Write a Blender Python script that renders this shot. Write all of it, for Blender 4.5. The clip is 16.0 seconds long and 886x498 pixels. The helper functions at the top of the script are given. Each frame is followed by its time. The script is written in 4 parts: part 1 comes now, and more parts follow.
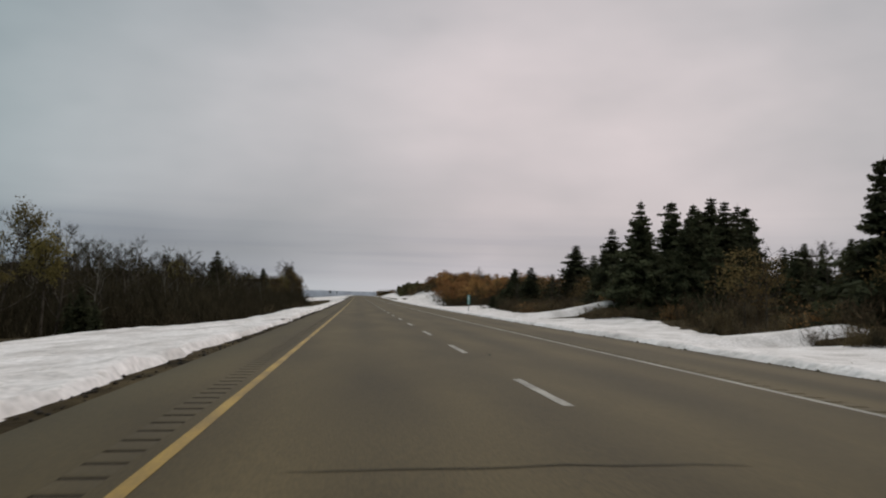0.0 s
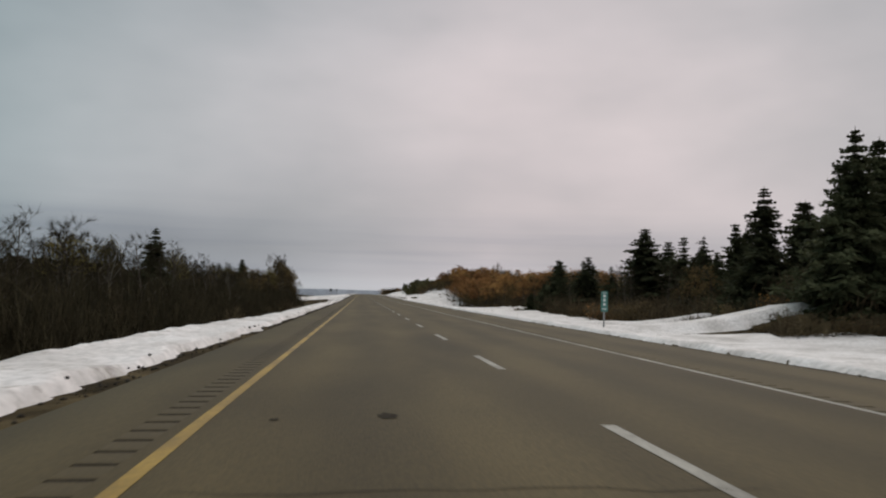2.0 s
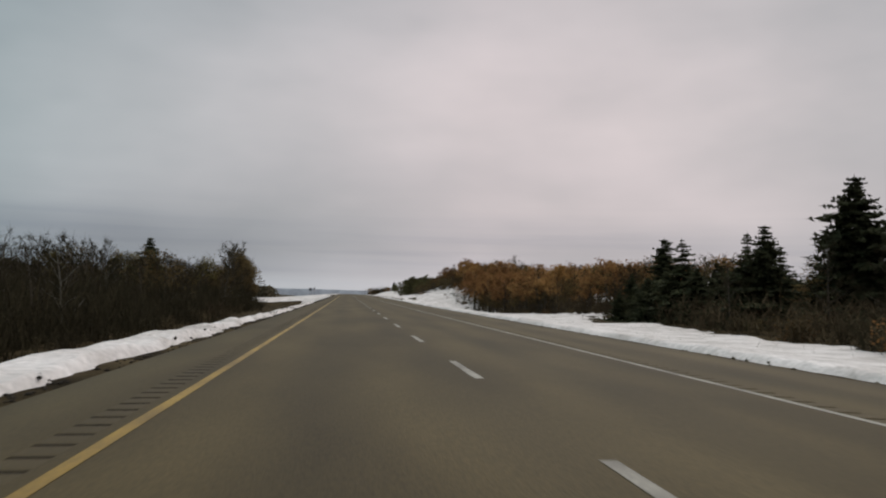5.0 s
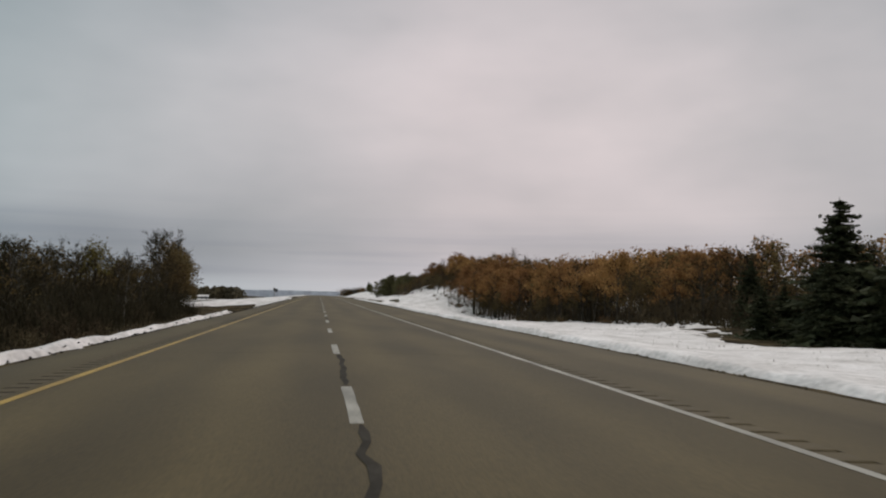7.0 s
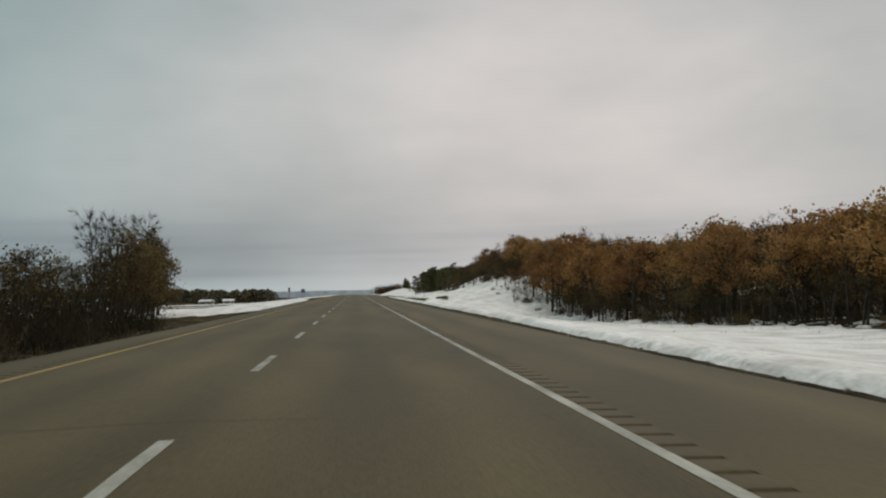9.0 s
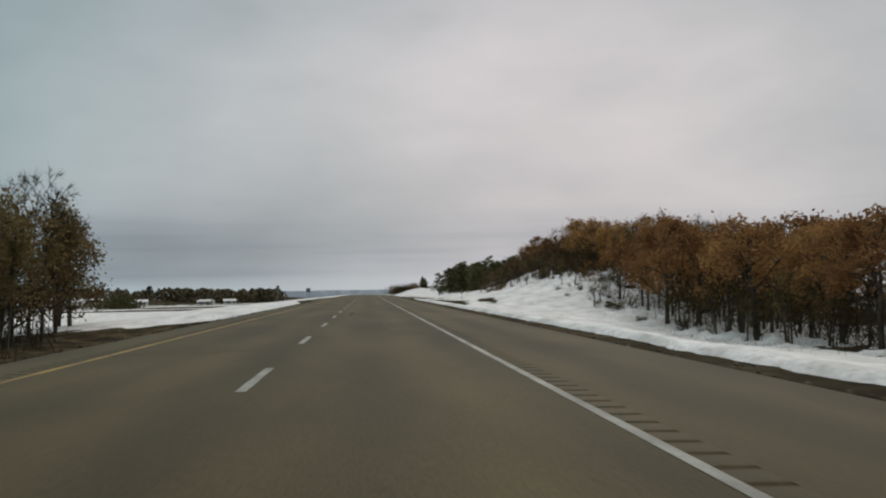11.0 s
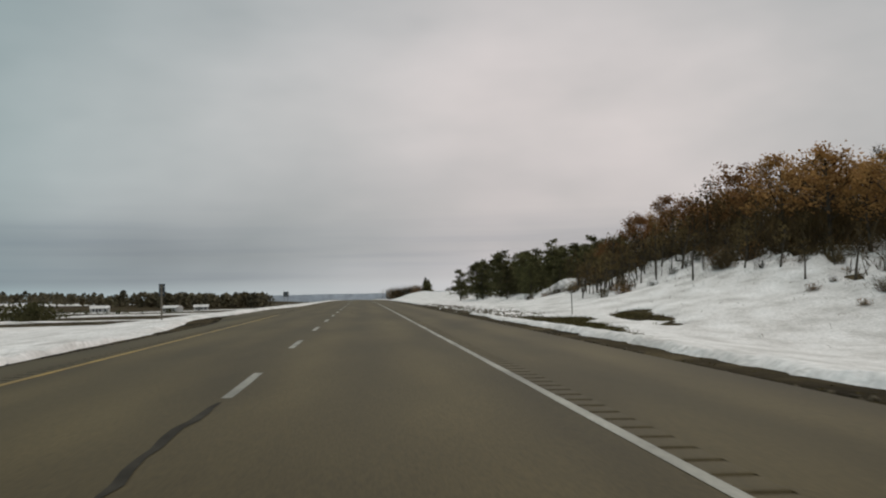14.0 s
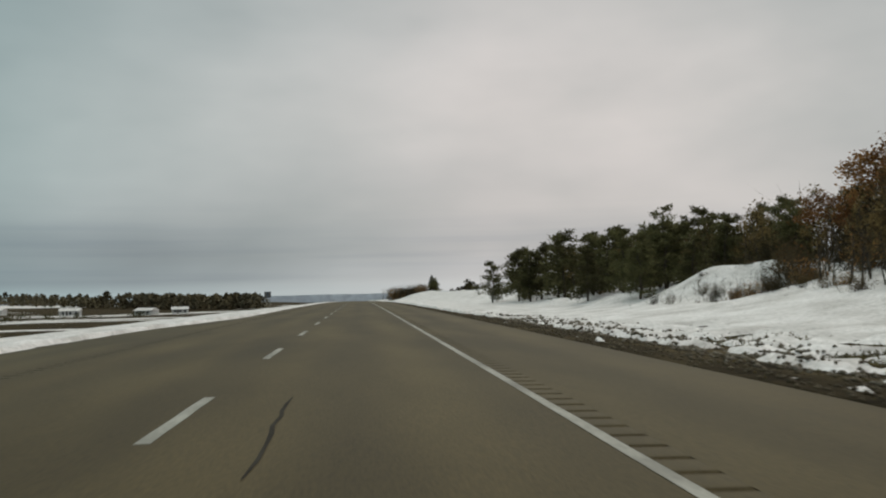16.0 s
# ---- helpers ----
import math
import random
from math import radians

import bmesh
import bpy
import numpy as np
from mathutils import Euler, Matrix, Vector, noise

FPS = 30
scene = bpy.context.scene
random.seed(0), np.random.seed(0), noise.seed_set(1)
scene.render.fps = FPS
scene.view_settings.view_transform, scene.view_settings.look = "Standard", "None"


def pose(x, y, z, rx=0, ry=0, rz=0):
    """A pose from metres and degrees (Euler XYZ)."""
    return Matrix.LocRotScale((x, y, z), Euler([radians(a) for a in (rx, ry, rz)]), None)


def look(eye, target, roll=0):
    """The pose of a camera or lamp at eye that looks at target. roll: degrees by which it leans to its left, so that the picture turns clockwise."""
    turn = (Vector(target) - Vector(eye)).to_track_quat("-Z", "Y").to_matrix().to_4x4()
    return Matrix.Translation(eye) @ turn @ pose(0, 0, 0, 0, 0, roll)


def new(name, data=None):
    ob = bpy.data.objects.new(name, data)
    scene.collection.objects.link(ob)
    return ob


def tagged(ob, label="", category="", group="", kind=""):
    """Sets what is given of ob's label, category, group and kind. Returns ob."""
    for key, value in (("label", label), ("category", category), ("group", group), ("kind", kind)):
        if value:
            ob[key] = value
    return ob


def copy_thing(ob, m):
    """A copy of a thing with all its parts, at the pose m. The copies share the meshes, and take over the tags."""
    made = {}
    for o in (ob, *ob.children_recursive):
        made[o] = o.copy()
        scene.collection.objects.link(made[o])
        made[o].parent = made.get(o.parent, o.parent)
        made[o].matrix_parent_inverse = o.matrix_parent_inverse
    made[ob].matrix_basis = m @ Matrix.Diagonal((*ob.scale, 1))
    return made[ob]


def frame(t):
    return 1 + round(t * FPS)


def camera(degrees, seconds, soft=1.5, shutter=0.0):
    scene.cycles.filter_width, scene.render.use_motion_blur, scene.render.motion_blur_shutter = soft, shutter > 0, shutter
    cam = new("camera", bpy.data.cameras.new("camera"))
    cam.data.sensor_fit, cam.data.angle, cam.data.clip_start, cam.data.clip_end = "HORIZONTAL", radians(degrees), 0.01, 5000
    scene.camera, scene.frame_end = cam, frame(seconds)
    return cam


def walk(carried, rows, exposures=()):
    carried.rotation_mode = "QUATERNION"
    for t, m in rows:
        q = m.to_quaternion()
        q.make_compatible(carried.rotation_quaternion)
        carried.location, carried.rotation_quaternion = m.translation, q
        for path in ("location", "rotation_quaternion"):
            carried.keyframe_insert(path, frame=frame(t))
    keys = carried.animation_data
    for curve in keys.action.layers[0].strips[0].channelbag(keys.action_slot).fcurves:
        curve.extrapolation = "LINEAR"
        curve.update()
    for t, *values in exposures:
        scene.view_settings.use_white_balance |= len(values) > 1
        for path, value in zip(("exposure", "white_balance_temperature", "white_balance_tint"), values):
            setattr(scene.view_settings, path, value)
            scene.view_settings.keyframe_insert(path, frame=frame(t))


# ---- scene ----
# ---- camera and its drive ----
cam = camera(54.58, 16.0, soft=2.1, shutter=0.12)
ROWS = [
    (0, -2.328, 0.117, 1.122, 93.408, -1.477, -5.663),
    (0.5, -2.311, 12.315, 1.126, 93.342, -1.694, -5.627),
    (1, -2.323, 25.163, 1.134, 93.160, -1.652, -5.503),
    (1.5, -2.277, 37.568, 1.148, 93.189, -1.466, -5.460),
    (2, -2.279, 49.775, 1.166, 93.324, -1.537, -5.456),
    (2.5, -2.307, 62.051, 1.188, 93.371, -1.657, -5.502),
    (3, -2.321, 74.909, 1.216, 93.227, -1.821, -5.673),
    (3.5, -2.245, 86.988, 1.249, 93.191, -1.908, -5.780),
    (4, -2.141, 98.994, 1.286, 93.219, -1.605, -5.765),
    (6.5, -0.929, 160.482, 1.550, 93.489, -1.638, -7.737),
    (7, -0.373, 172.560, 1.618, 93.432, -1.205, -8.209),
    (7.5, 0.235, 184.447, 1.681, 93.163, 0.309, -8.425),
    (8, 0.847, 196.627, 1.733, 93.184, 1.450, -7.638),
    (8.5, 1.322, 209.408, 1.794, 93.034, 1.505, -6.464),
    (9, 1.490, 221.495, 1.859, 93.064, 1.187, -5.839),
    (11.5, 1.453, 281.573, 2.236, 93.088, 0.936, -4.948),
    (12, 1.361, 293.903, 2.320, 93.353, 0.824, -4.931),
    (12.5, 1.306, 305.676, 2.401, 93.365, 0.768, -5.296),
    (13, 1.332, 317.354, 2.481, 93.375, 0.887, -5.528),
    (13.5, 1.419, 329.808, 2.565, 93.354, 1.085, -5.586),
    (14, 1.525, 341.466, 2.645, 93.303, 1.197, -5.449),
    (14.5, 1.550, 353.237, 2.728, 93.232, 1.178, -5.531),
    (15, 1.590, 365.332, 2.813, 93.226, 1.021, -5.588),
    (15.5, 1.638, 377.571, 2.898, 93.254, 0.977, -5.557),
    (16, 1.723, 389.394, 2.980, 93.304, 1.363, -5.546),
]
walk(cam, [(t, pose(x, y, z, rx, ry, rz)) for t, x, y, z, rx, ry, rz in ROWS],
     [(0, 0.05, 6820, 12.3), (7.0, 0.05, 6820, 12.3), (7.6, 0.05, 6880, 4), (9.2, 0.05, 6880, 4), (11.4, 0.05, 6620, 7), (12.5, 0.05, 6830, 8.6), (14.0, 0.05, 6830, 6.7), (16.0, 0.05, 6840, 3)])

# ---- sky, sun, exposure ----
world = bpy.data.worlds.new("overcast_sky")
scene.world = world
world.use_nodes = True
wt = world.node_tree
wt.nodes.clear()


def wnode(kind, **inputs):
    n = wt.nodes.new(kind)
    for k, v in inputs.items():
        n.inputs[k.replace("_", " ")].default_value = v
    return n


def wmath(op, a, b=None, clamp=False):
    n = wt.nodes.new("ShaderNodeMath")
    n.operation, n.use_clamp = op, clamp
    for i, v in enumerate((a, b)):
        if v is None:
            continue
        if isinstance(v, (int, float)):
            n.inputs[i].default_value = v
        else:
            wt.links.new(v, n.inputs[i])
    return n.outputs[0]


def wmix(f, a, b, kind="MIX"):
    n = wt.nodes.new("ShaderNodeMix")
    n.data_type, n.blend_type, n.clamp_factor = "RGBA", kind, True
    for sock, v in ((n.inputs[0], f), (n.inputs[6], a), (n.inputs[7], b)):
        if isinstance(v, (int, float)):
            sock.default_value = v
        elif isinstance(v, tuple):
            sock.default_value = (*v, 1)
        else:
            wt.links.new(v, sock)
    return n.outputs[2]


coord = wt.nodes.new("ShaderNodeTexCoord")
axes = wt.nodes.new("ShaderNodeSeparateXYZ")
wt.links.new(coord.outputs["Generated"], axes.inputs[0])
# the cloud deck: flattened bands near the horizon, wider billows overhead
stretch = wt.nodes.new("ShaderNodeMapping")
stretch.inputs["Scale"].default_value = (1.4, 1.4, 3.2)
wt.links.new(coord.outputs["Generated"], stretch.inputs[0])
billow = wnode("ShaderNodeTexNoise", Scale=1.9, Detail=4.0, Roughness=0.5)
wt.links.new(stretch.outputs[0], billow.inputs["Vector"])
band = wt.nodes.new("ShaderNodeMapping")
band.inputs["Scale"].default_value = (1.2, 1.2, 42.0)
wt.links.new(coord.outputs["Generated"], band.inputs[0])
streak = wnode("ShaderNodeTexNoise", Scale=2.4, Detail=3.0, Roughness=0.5)
wt.links.new(band.outputs[0], streak.inputs["Vector"])
height = wt.nodes.new("ShaderNodeValToRGB")
ramp = height.color_ramp
ramp.interpolation = "EASE"
SKY = [(0.0, (0.47, 0.495, 0.54)), (0.012, (0.51, 0.525, 0.565)), (0.030, (0.43, 0.435, 0.475)), (0.060, (0.41, 0.405, 0.435)), (0.11, (0.53, 0.50, 0.515)),
       (0.20, (0.585, 0.55, 0.56)), (0.33, (0.50, 0.49, 0.505)), (0.6, (0.95, 0.95, 0.97)), (1.0, (1.45, 1.45, 1.47))]
while len(ramp.elements) < len(SKY):
    ramp.elements.new(0.5)
for e, (p, c) in zip(ramp.elements, SKY):
    e.position, e.color = p, (*c, 1)
wt.links.new(axes.outputs["Z"], height.inputs[0])
clouds = wmix(wmath("MULTIPLY", wmath("SUBTRACT", billow.outputs[0], 0.32, True), 1.9, True), wmix(1.0, height.outputs[0], (0.87, 0.885, 0.91), "MULTIPLY"), wmix(1.0, height.outputs[0], (1.36, 1.29, 1.31), "MULTIPLY"))
low = wmath("SUBTRACT", 1.0, wmath("MULTIPLY", wmath("ABSOLUTE", wmath("SUBTRACT", axes.outputs["Z"], 0.05)), 14.0), True)
clouds = wmix(wmath("MULTIPLY", low, wmath("MULTIPLY", wmath("SUBTRACT", streak.outputs[0], 0.45, True), 3.0, True)), clouds, wmix(1.0, clouds, (0.84, 0.86, 0.90), "MULTIPLY"))
# the deck is thinner, and so brighter and warmer, ahead to the east; greener grey tinted in at both sides imitates lens
# falloff
side = wmath("MULTIPLY", wmath("ADD", axes.outputs["X"], 0.50, True), 1.55, True)
clouds = wmix(side, wmix(1.0, clouds, (0.44, 0.64, 0.67), "MULTIPLY"), clouds)
east = wmath("MULTIPLY", wmath("SUBTRACT", axes.outputs["X"], 0.30, True), 1.6, True)
clouds = wmix(east, clouds, wmix(1.0, clouds, (0.68, 0.78, 0.79), "MULTIPLY"))
# a heavier blue-grey bank of cloud low in the west, clear of the horizon itself
west = wmath("MULTIPLY", wmath("SUBTRACT", -0.02, axes.outputs["X"], True), 4.5, True)
bank_lo = wmath("MULTIPLY", wmath("SUBTRACT", axes.outputs["Z"], 0.010, True), 60.0, True)
bank_hi = wmath("SUBTRACT", 1.0, wmath("MULTIPLY", wmath("SUBTRACT", axes.outputs["Z"], 0.045, True), 11.0, True), True)
soft = wt.nodes.new("ShaderNodeMapping")
soft.inputs["Scale"].default_value = (1.6, 1.6, 13.0)
wt.links.new(coord.outputs["Generated"], soft.inputs[0])
lump = wnode("ShaderNodeTexNoise", Scale=2.2, Detail=2.0, Roughness=0.45)
wt.links.new(soft.outputs[0], lump.inputs["Vector"])
shape = wmath("ADD", 0.62, wmath("MULTIPLY", wmath("SUBTRACT", lump.outputs[0], 0.40, True), 1.5, True), True)
clouds = wmix(wmath("MULTIPLY", wmath("MULTIPLY", west, shape), wmath("MULTIPLY", bank_lo, bank_hi)), clouds, wmix(1.0, clouds, (0.70, 0.695, 0.73), "MULTIPLY"))
sky = wt.nodes.new("ShaderNodeTexSky")
sky.sky_type, sky.sun_disc = "NISHITA", False
sky.sun_elevation, sky.sun_rotation = radians(38), radians(24)
thin = wmix(1.0, sky.outputs[0], (0.1, 0.1, 0.1), "MULTIPLY")
back = wt.nodes.new("ShaderNodeBackground")
wt.links.new(wmix(0.96, thin, clouds), back.inputs["Color"])
back.inputs["Strength"].default_value = 1.0
out = wt.nodes.new("ShaderNodeOutputWorld")
wt.links.new(back.outputs[0], out.inputs[0])

sun = new("sun", bpy.data.lights.new("sun", "SUN"))
sun.data.energy, sun.data.angle, sun.data.color = 0.7, radians(25), (1.0, 0.96, 0.90)
sun.matrix_world = look((0, 0, 0), (-0.32, -0.72, -0.62))


# ---- materials ----
def material(name, colors, scale=4.0, detail=5.0, rough=0.85, bump=0.0, bump_scale=None, fine=None, metal=0.0, spec=0.4, per_object=0.0, coords="Object", stretch=(1, 1, 1), thin=0.0):
    """Two or three base colours mixed by noise, a finer noise over them, and a bump."""
    m = bpy.data.materials.new(name)
    m.use_nodes = True
    t = m.node_tree
    bsdf = t.nodes["Principled BSDF"]
    bsdf.inputs["Metallic"].default_value = metal
    bsdf.inputs["Specular IOR Level"].default_value = spec
    tc = t.nodes.new("ShaderNodeTexCoord")
    mp = t.nodes.new("ShaderNodeMapping")
    mp.inputs["Scale"].default_value = stretch
    t.links.new(tc.outputs[coords], mp.inputs[0])
    nz = t.nodes.new("ShaderNodeTexNoise")
    nz.inputs["Scale"].default_value, nz.inputs["Detail"].default_value = scale, detail
    t.links.new(mp.outputs[0], nz.inputs["Vector"])
    rp = t.nodes.new("ShaderNodeValToRGB")
    els = rp.color_ramp.elements
    while len(els) < len(colors):
        els.new(0.5)
    for i, c in enumerate(colors):
        els[i].position = 0.32 + 0.36 * i / max(1, len(colors) - 1)
        els[i].color = (*c, 1)
    t.links.new(nz.outputs[0], rp.inputs[0])
    col = rp.outputs[0]

    def mul(f, a, dark):
        n = t.nodes.new("ShaderNodeMix")
        n.data_type, n.blend_type = "RGBA", "MULTIPLY"
        n.inputs[0].default_value = 1.0
        g = t.nodes.new("ShaderNodeMapRange")
        g.inputs["From Min"].default_value, g.inputs["From Max"].default_value = 0.25, 0.75
        g.inputs["To Min"].default_value, g.inputs["To Max"].default_value = 1 - dark, 1 + dark
        t.links.new(f, g.inputs[0])
        t.links.new(a, n.inputs[6])
        t.links.new(g.outputs[0], n.inputs[7])
        return n.outputs[2]

    fn = t.nodes.new("ShaderNodeTexNoise")
    fn.inputs["Scale"].default_value, fn.inputs["Detail"].default_value = (fine or scale * 9), 3.0
    t.links.new(mp.outputs[0], fn.inputs["Vector"])
    col = mul(fn.outputs[0], col, 0.22)
    if per_object:
        oi = t.nodes.new("ShaderNodeObjectInfo")
        gr = t.nodes.new("ShaderNodeHueSaturation")
        g = t.nodes.new("ShaderNodeMapRange")
        g.inputs["To Min"].default_value, g.inputs["To Max"].default_value = 1 - per_object, 1 + per_object
        t.links.new(oi.outputs["Random"], g.inputs[0])
        t.links.new(g.outputs[0], gr.inputs["Value"])
        h = t.nodes.new("ShaderNodeMapRange")
        h.inputs["To Min"].default_value, h.inputs["To Max"].default_value = 0.5 - 0.022 * per_object, 0.5 + 0.022 * per_object
        t.links.new(oi.outputs["Random"], h.inputs[0])
        t.links.new(h.outputs[0], gr.inputs["Hue"])
        t.links.new(col, gr.inputs["Color"])
        col = gr.outputs[0]
    t.links.new(col, bsdf.inputs["Base Color"])
    bsdf.inputs["Roughness"].default_value = rough
    if bump:
        bp = t.nodes.new("ShaderNodeBump")
        bp.inputs["Strength"].default_value, bp.inputs["Distance"].default_value = 1.0, bump
        bn = t.nodes.new("ShaderNodeTexNoise")
        bn.inputs["Scale"].default_value, bn.inputs["Detail"].default_value = (bump_scale or scale * 6), 4.0
        t.links.new(mp.outputs[0], bn.inputs["Vector"])
        t.links.new(bn.outputs[0], bp.inputs["Height"])
        t.links.new(bp.outputs[0], bsdf.inputs["Normal"])
    if thin:
        glow = t.nodes.new("ShaderNodeBsdfTranslucent")
        t.links.new(col, glow.inputs["Color"])
        both = t.nodes.new("ShaderNodeMixShader")
        both.inputs[0].default_value = thin
        t.links.new(bsdf.outputs[0], both.inputs[1])
        t.links.new(glow.outputs[0], both.inputs[2])
        t.links.new(both.outputs[0], t.nodes["Material Output"].inputs["Surface"])
    return m


def asphalt_material():
    """Worn grey-brown asphalt: lighter polished wheel tracks, an oily strip between them, stains along the road."""
    m = material("asphalt", [(0.0408, 0.0289, 0.0112), (0.0556, 0.0399, 0.0160), (0.0708, 0.0513, 0.0214)], scale=0.55, detail=6, rough=0.84, bump=0.005, bump_scale=55, fine=38, stretch=(1, 0.22, 1), spec=0.19)
    t = m.node_tree
    bsdf = t.nodes["Principled BSDF"]
    src = bsdf.inputs["Base Color"].links[0].from_socket
    tc = t.nodes.new("ShaderNodeTexCoord")
    sx = t.nodes.new("ShaderNodeSeparateXYZ")
    t.links.new(tc.outputs["Object"], sx.inputs[0])
    wob = t.nodes.new("ShaderNodeTexNoise")
    wob.inputs["Scale"].default_value = 0.05
    t.links.new(tc.outputs["Object"], wob.inputs["Vector"])
    a = t.nodes.new("ShaderNodeMath")
    a.operation = "MULTIPLY_ADD"
    a.inputs[1].default_value = 0.5
    t.links.new(wob.outputs[0], a.inputs[0])
    t.links.new(sx.outputs["X"], a.inputs[2])
    w = t.nodes.new("ShaderNodeMath")
    w.operation = "MULTIPLY"
    w.inputs[1].default_value = 2 * math.pi / 1.85
    t.links.new(a.outputs[0], w.inputs[0])
    s = t.nodes.new("ShaderNodeMath")
    s.operation = "COSINE"
    t.links.new(w.outputs[0], s.inputs[0])
    g = t.nodes.new("ShaderNodeMapRange")
    g.inputs["From Min"].default_value = -1
    g.inputs["To Min"].default_value, g.inputs["To Max"].default_value = 1.09, 0.86
    t.links.new(s.outputs[0], g.inputs[0])
    n = t.nodes.new("ShaderNodeMix")
    n.data_type, n.blend_type = "RGBA", "MULTIPLY"
    n.inputs[0].default_value = 1.0
    t.links.new(src, n.inputs[6])
    t.links.new(g.outputs[0], n.inputs[7])
    t.links.new(n.outputs[2], bsdf.inputs["Base Color"])
    return m


ASPHALT = asphalt_material()
GROOVE = material("milled_groove", [(0.022, 0.018, 0.013), (0.034, 0.028, 0.020)], scale=3, rough=1.0, spec=0.05)
FAINT = material("worn_groove", [(0.038, 0.028, 0.014), (0.052, 0.039, 0.020)], scale=1.2, rough=1.0, spec=0.05)
TAR = material("crack_tar", [(0.024, 0.021, 0.017), (0.042, 0.037, 0.030)], scale=2, rough=1.0, spec=0.05)
YELLOW = material("yellow_road_paint", [(0.130, 0.076, 0.010), (0.205, 0.121, 0.012), (0.275, 0.170, 0.020)], scale=1.6, rough=0.7, fine=30, stretch=(1, 0.4, 1))
WHITE = material("white_road_paint", [(0.105, 0.097, 0.078), (0.175, 0.164, 0.135), (0.245, 0.232, 0.196)], scale=1.8, rough=0.7, fine=26, stretch=(1, 0.4, 1))
def soiled(m, scale, share, shade):
    """Lays patches of ingrained grit over a material, and a fine speckle within them."""
    t = m.node_tree
    bsdf = t.nodes["Principled BSDF"]
    src = bsdf.inputs["Base Color"].links[0].from_socket
    tc = t.nodes.new("ShaderNodeTexCoord")
    cover = None
    for size, lo, hi in ((scale, share, share + 0.16), (scale * 11, 0.47, 0.60)):
        nz = t.nodes.new("ShaderNodeTexNoise")
        nz.inputs["Scale"].default_value, nz.inputs["Detail"].default_value, nz.inputs["Roughness"].default_value = size, 6.0, 0.62
        t.links.new(tc.outputs["Object"], nz.inputs["Vector"])
        rng_ = t.nodes.new("ShaderNodeMapRange")
        rng_.inputs["From Min"].default_value, rng_.inputs["From Max"].default_value = lo, hi
        t.links.new(nz.outputs[0], rng_.inputs[0])
        if cover is None:
            cover = rng_.outputs[0]
        else:
            mul = t.nodes.new("ShaderNodeMath")
            mul.operation = "MULTIPLY"
            t.links.new(cover, mul.inputs[0])
            t.links.new(rng_.outputs[0], mul.inputs[1])
            cover = mul.outputs[0]
    n = t.nodes.new("ShaderNodeMix")
    n.data_type, n.blend_type = "RGBA", "MULTIPLY"
    t.links.new(cover, n.inputs[0])
    t.links.new(src, n.inputs[6])
    n.inputs[7].default_value = (*shade, 1)
    t.links.new(n.outputs[2], bsdf.inputs["Base Color"])
    return m


SNOW = material("old_snow", [(0.405, 0.375, 0.355), (0.543, 0.508, 0.490), (0.62, 0.585, 0.570)], scale=0.45, detail=8, rough=0.85, bump=0.07, bump_scale=3.4, fine=6, spec=0.2)
soiled(SNOW, 0.55, 0.50, (0.66, 0.64, 0.61))
EARTH = material("dead_grass_and_dirt", [(0.013, 0.0095, 0.005), (0.034, 0.025, 0.013), (0.078, 0.058, 0.031)], scale=0.5, rough=1.0, bump=0.06, bump_scale=6, fine=5, spec=0.03)
WETDIRT = material("wet_black_dirt", [(0.008, 0.006, 0.004), (0.016, 0.012, 0.008), (0.034, 0.027, 0.018)], scale=2.0, rough=0.9, spec=0.2)
MUD = material("brown_mud", [(0.036, 0.027, 0.016), (0.064, 0.049, 0.030), (0.105, 0.083, 0.055)], scale=1.2, rough=0.9, spec=0.2)
CLOD = material("dirty_ice", [(0.07, 0.055, 0.04), (0.13, 0.108, 0.082), (0.22, 0.195, 0.165)], scale=1.5, rough=0.95, spec=0.1)
NEEDLE = material("spruce_needles", [(0.028, 0.031, 0.016), (0.047, 0.051, 0.026), (0.072, 0.075, 0.039)], scale=0.9, rough=0.9, per_object=0.28, spec=0.1, thin=0.25)
PINE = material("pine_needles", [(0.050, 0.047, 0.021), (0.082, 0.077, 0.034), (0.120, 0.110, 0.052)], scale=0.9, rough=0.9, per_object=0.35, spec=0.1, thin=0.35)
BARK = material("grey_brown_bark", [(0.034, 0.027, 0.020), (0.062, 0.051, 0.039), (0.10, 0.085, 0.067)], scale=3, rough=1.0, spec=0.1, stretch=(1, 1, 0.3), bump=0.02)
PALEBARK = material("pale_aspen_bark", [(0.080, 0.071, 0.057), (0.130, 0.117, 0.096), (0.066, 0.057, 0.045)], scale=2, rough=0.9, stretch=(1, 1, 0.5))
TWIG = material("bare_twigs", [(0.019, 0.0155, 0.009), (0.032, 0.0265, 0.0155), (0.049, 0.041, 0.024)], scale=0.6, rough=1.0, per_object=0.3, spec=0.05)
RUST = material("rust_oak_leaves", [(0.135, 0.069, 0.026), (0.235, 0.121, 0.047), (0.33, 0.180, 0.074)], scale=0.55, rough=0.85, per_object=0.34, fine=4, spec=0.1, thin=0.45)
DULL = material("dull_brown_leaves", [(0.066, 0.046, 0.021), (0.114, 0.080, 0.036), (0.165, 0.118, 0.054)], scale=0.55, rough=0.95, per_object=0.35, fine=4, spec=0.08, thin=0.4)
VERGE = material("matted_verge_grass", [(0.045, 0.036, 0.016), (0.080, 0.063, 0.027), (0.125, 0.098, 0.045)], scale=0.9, rough=1.0, spec=0.05)
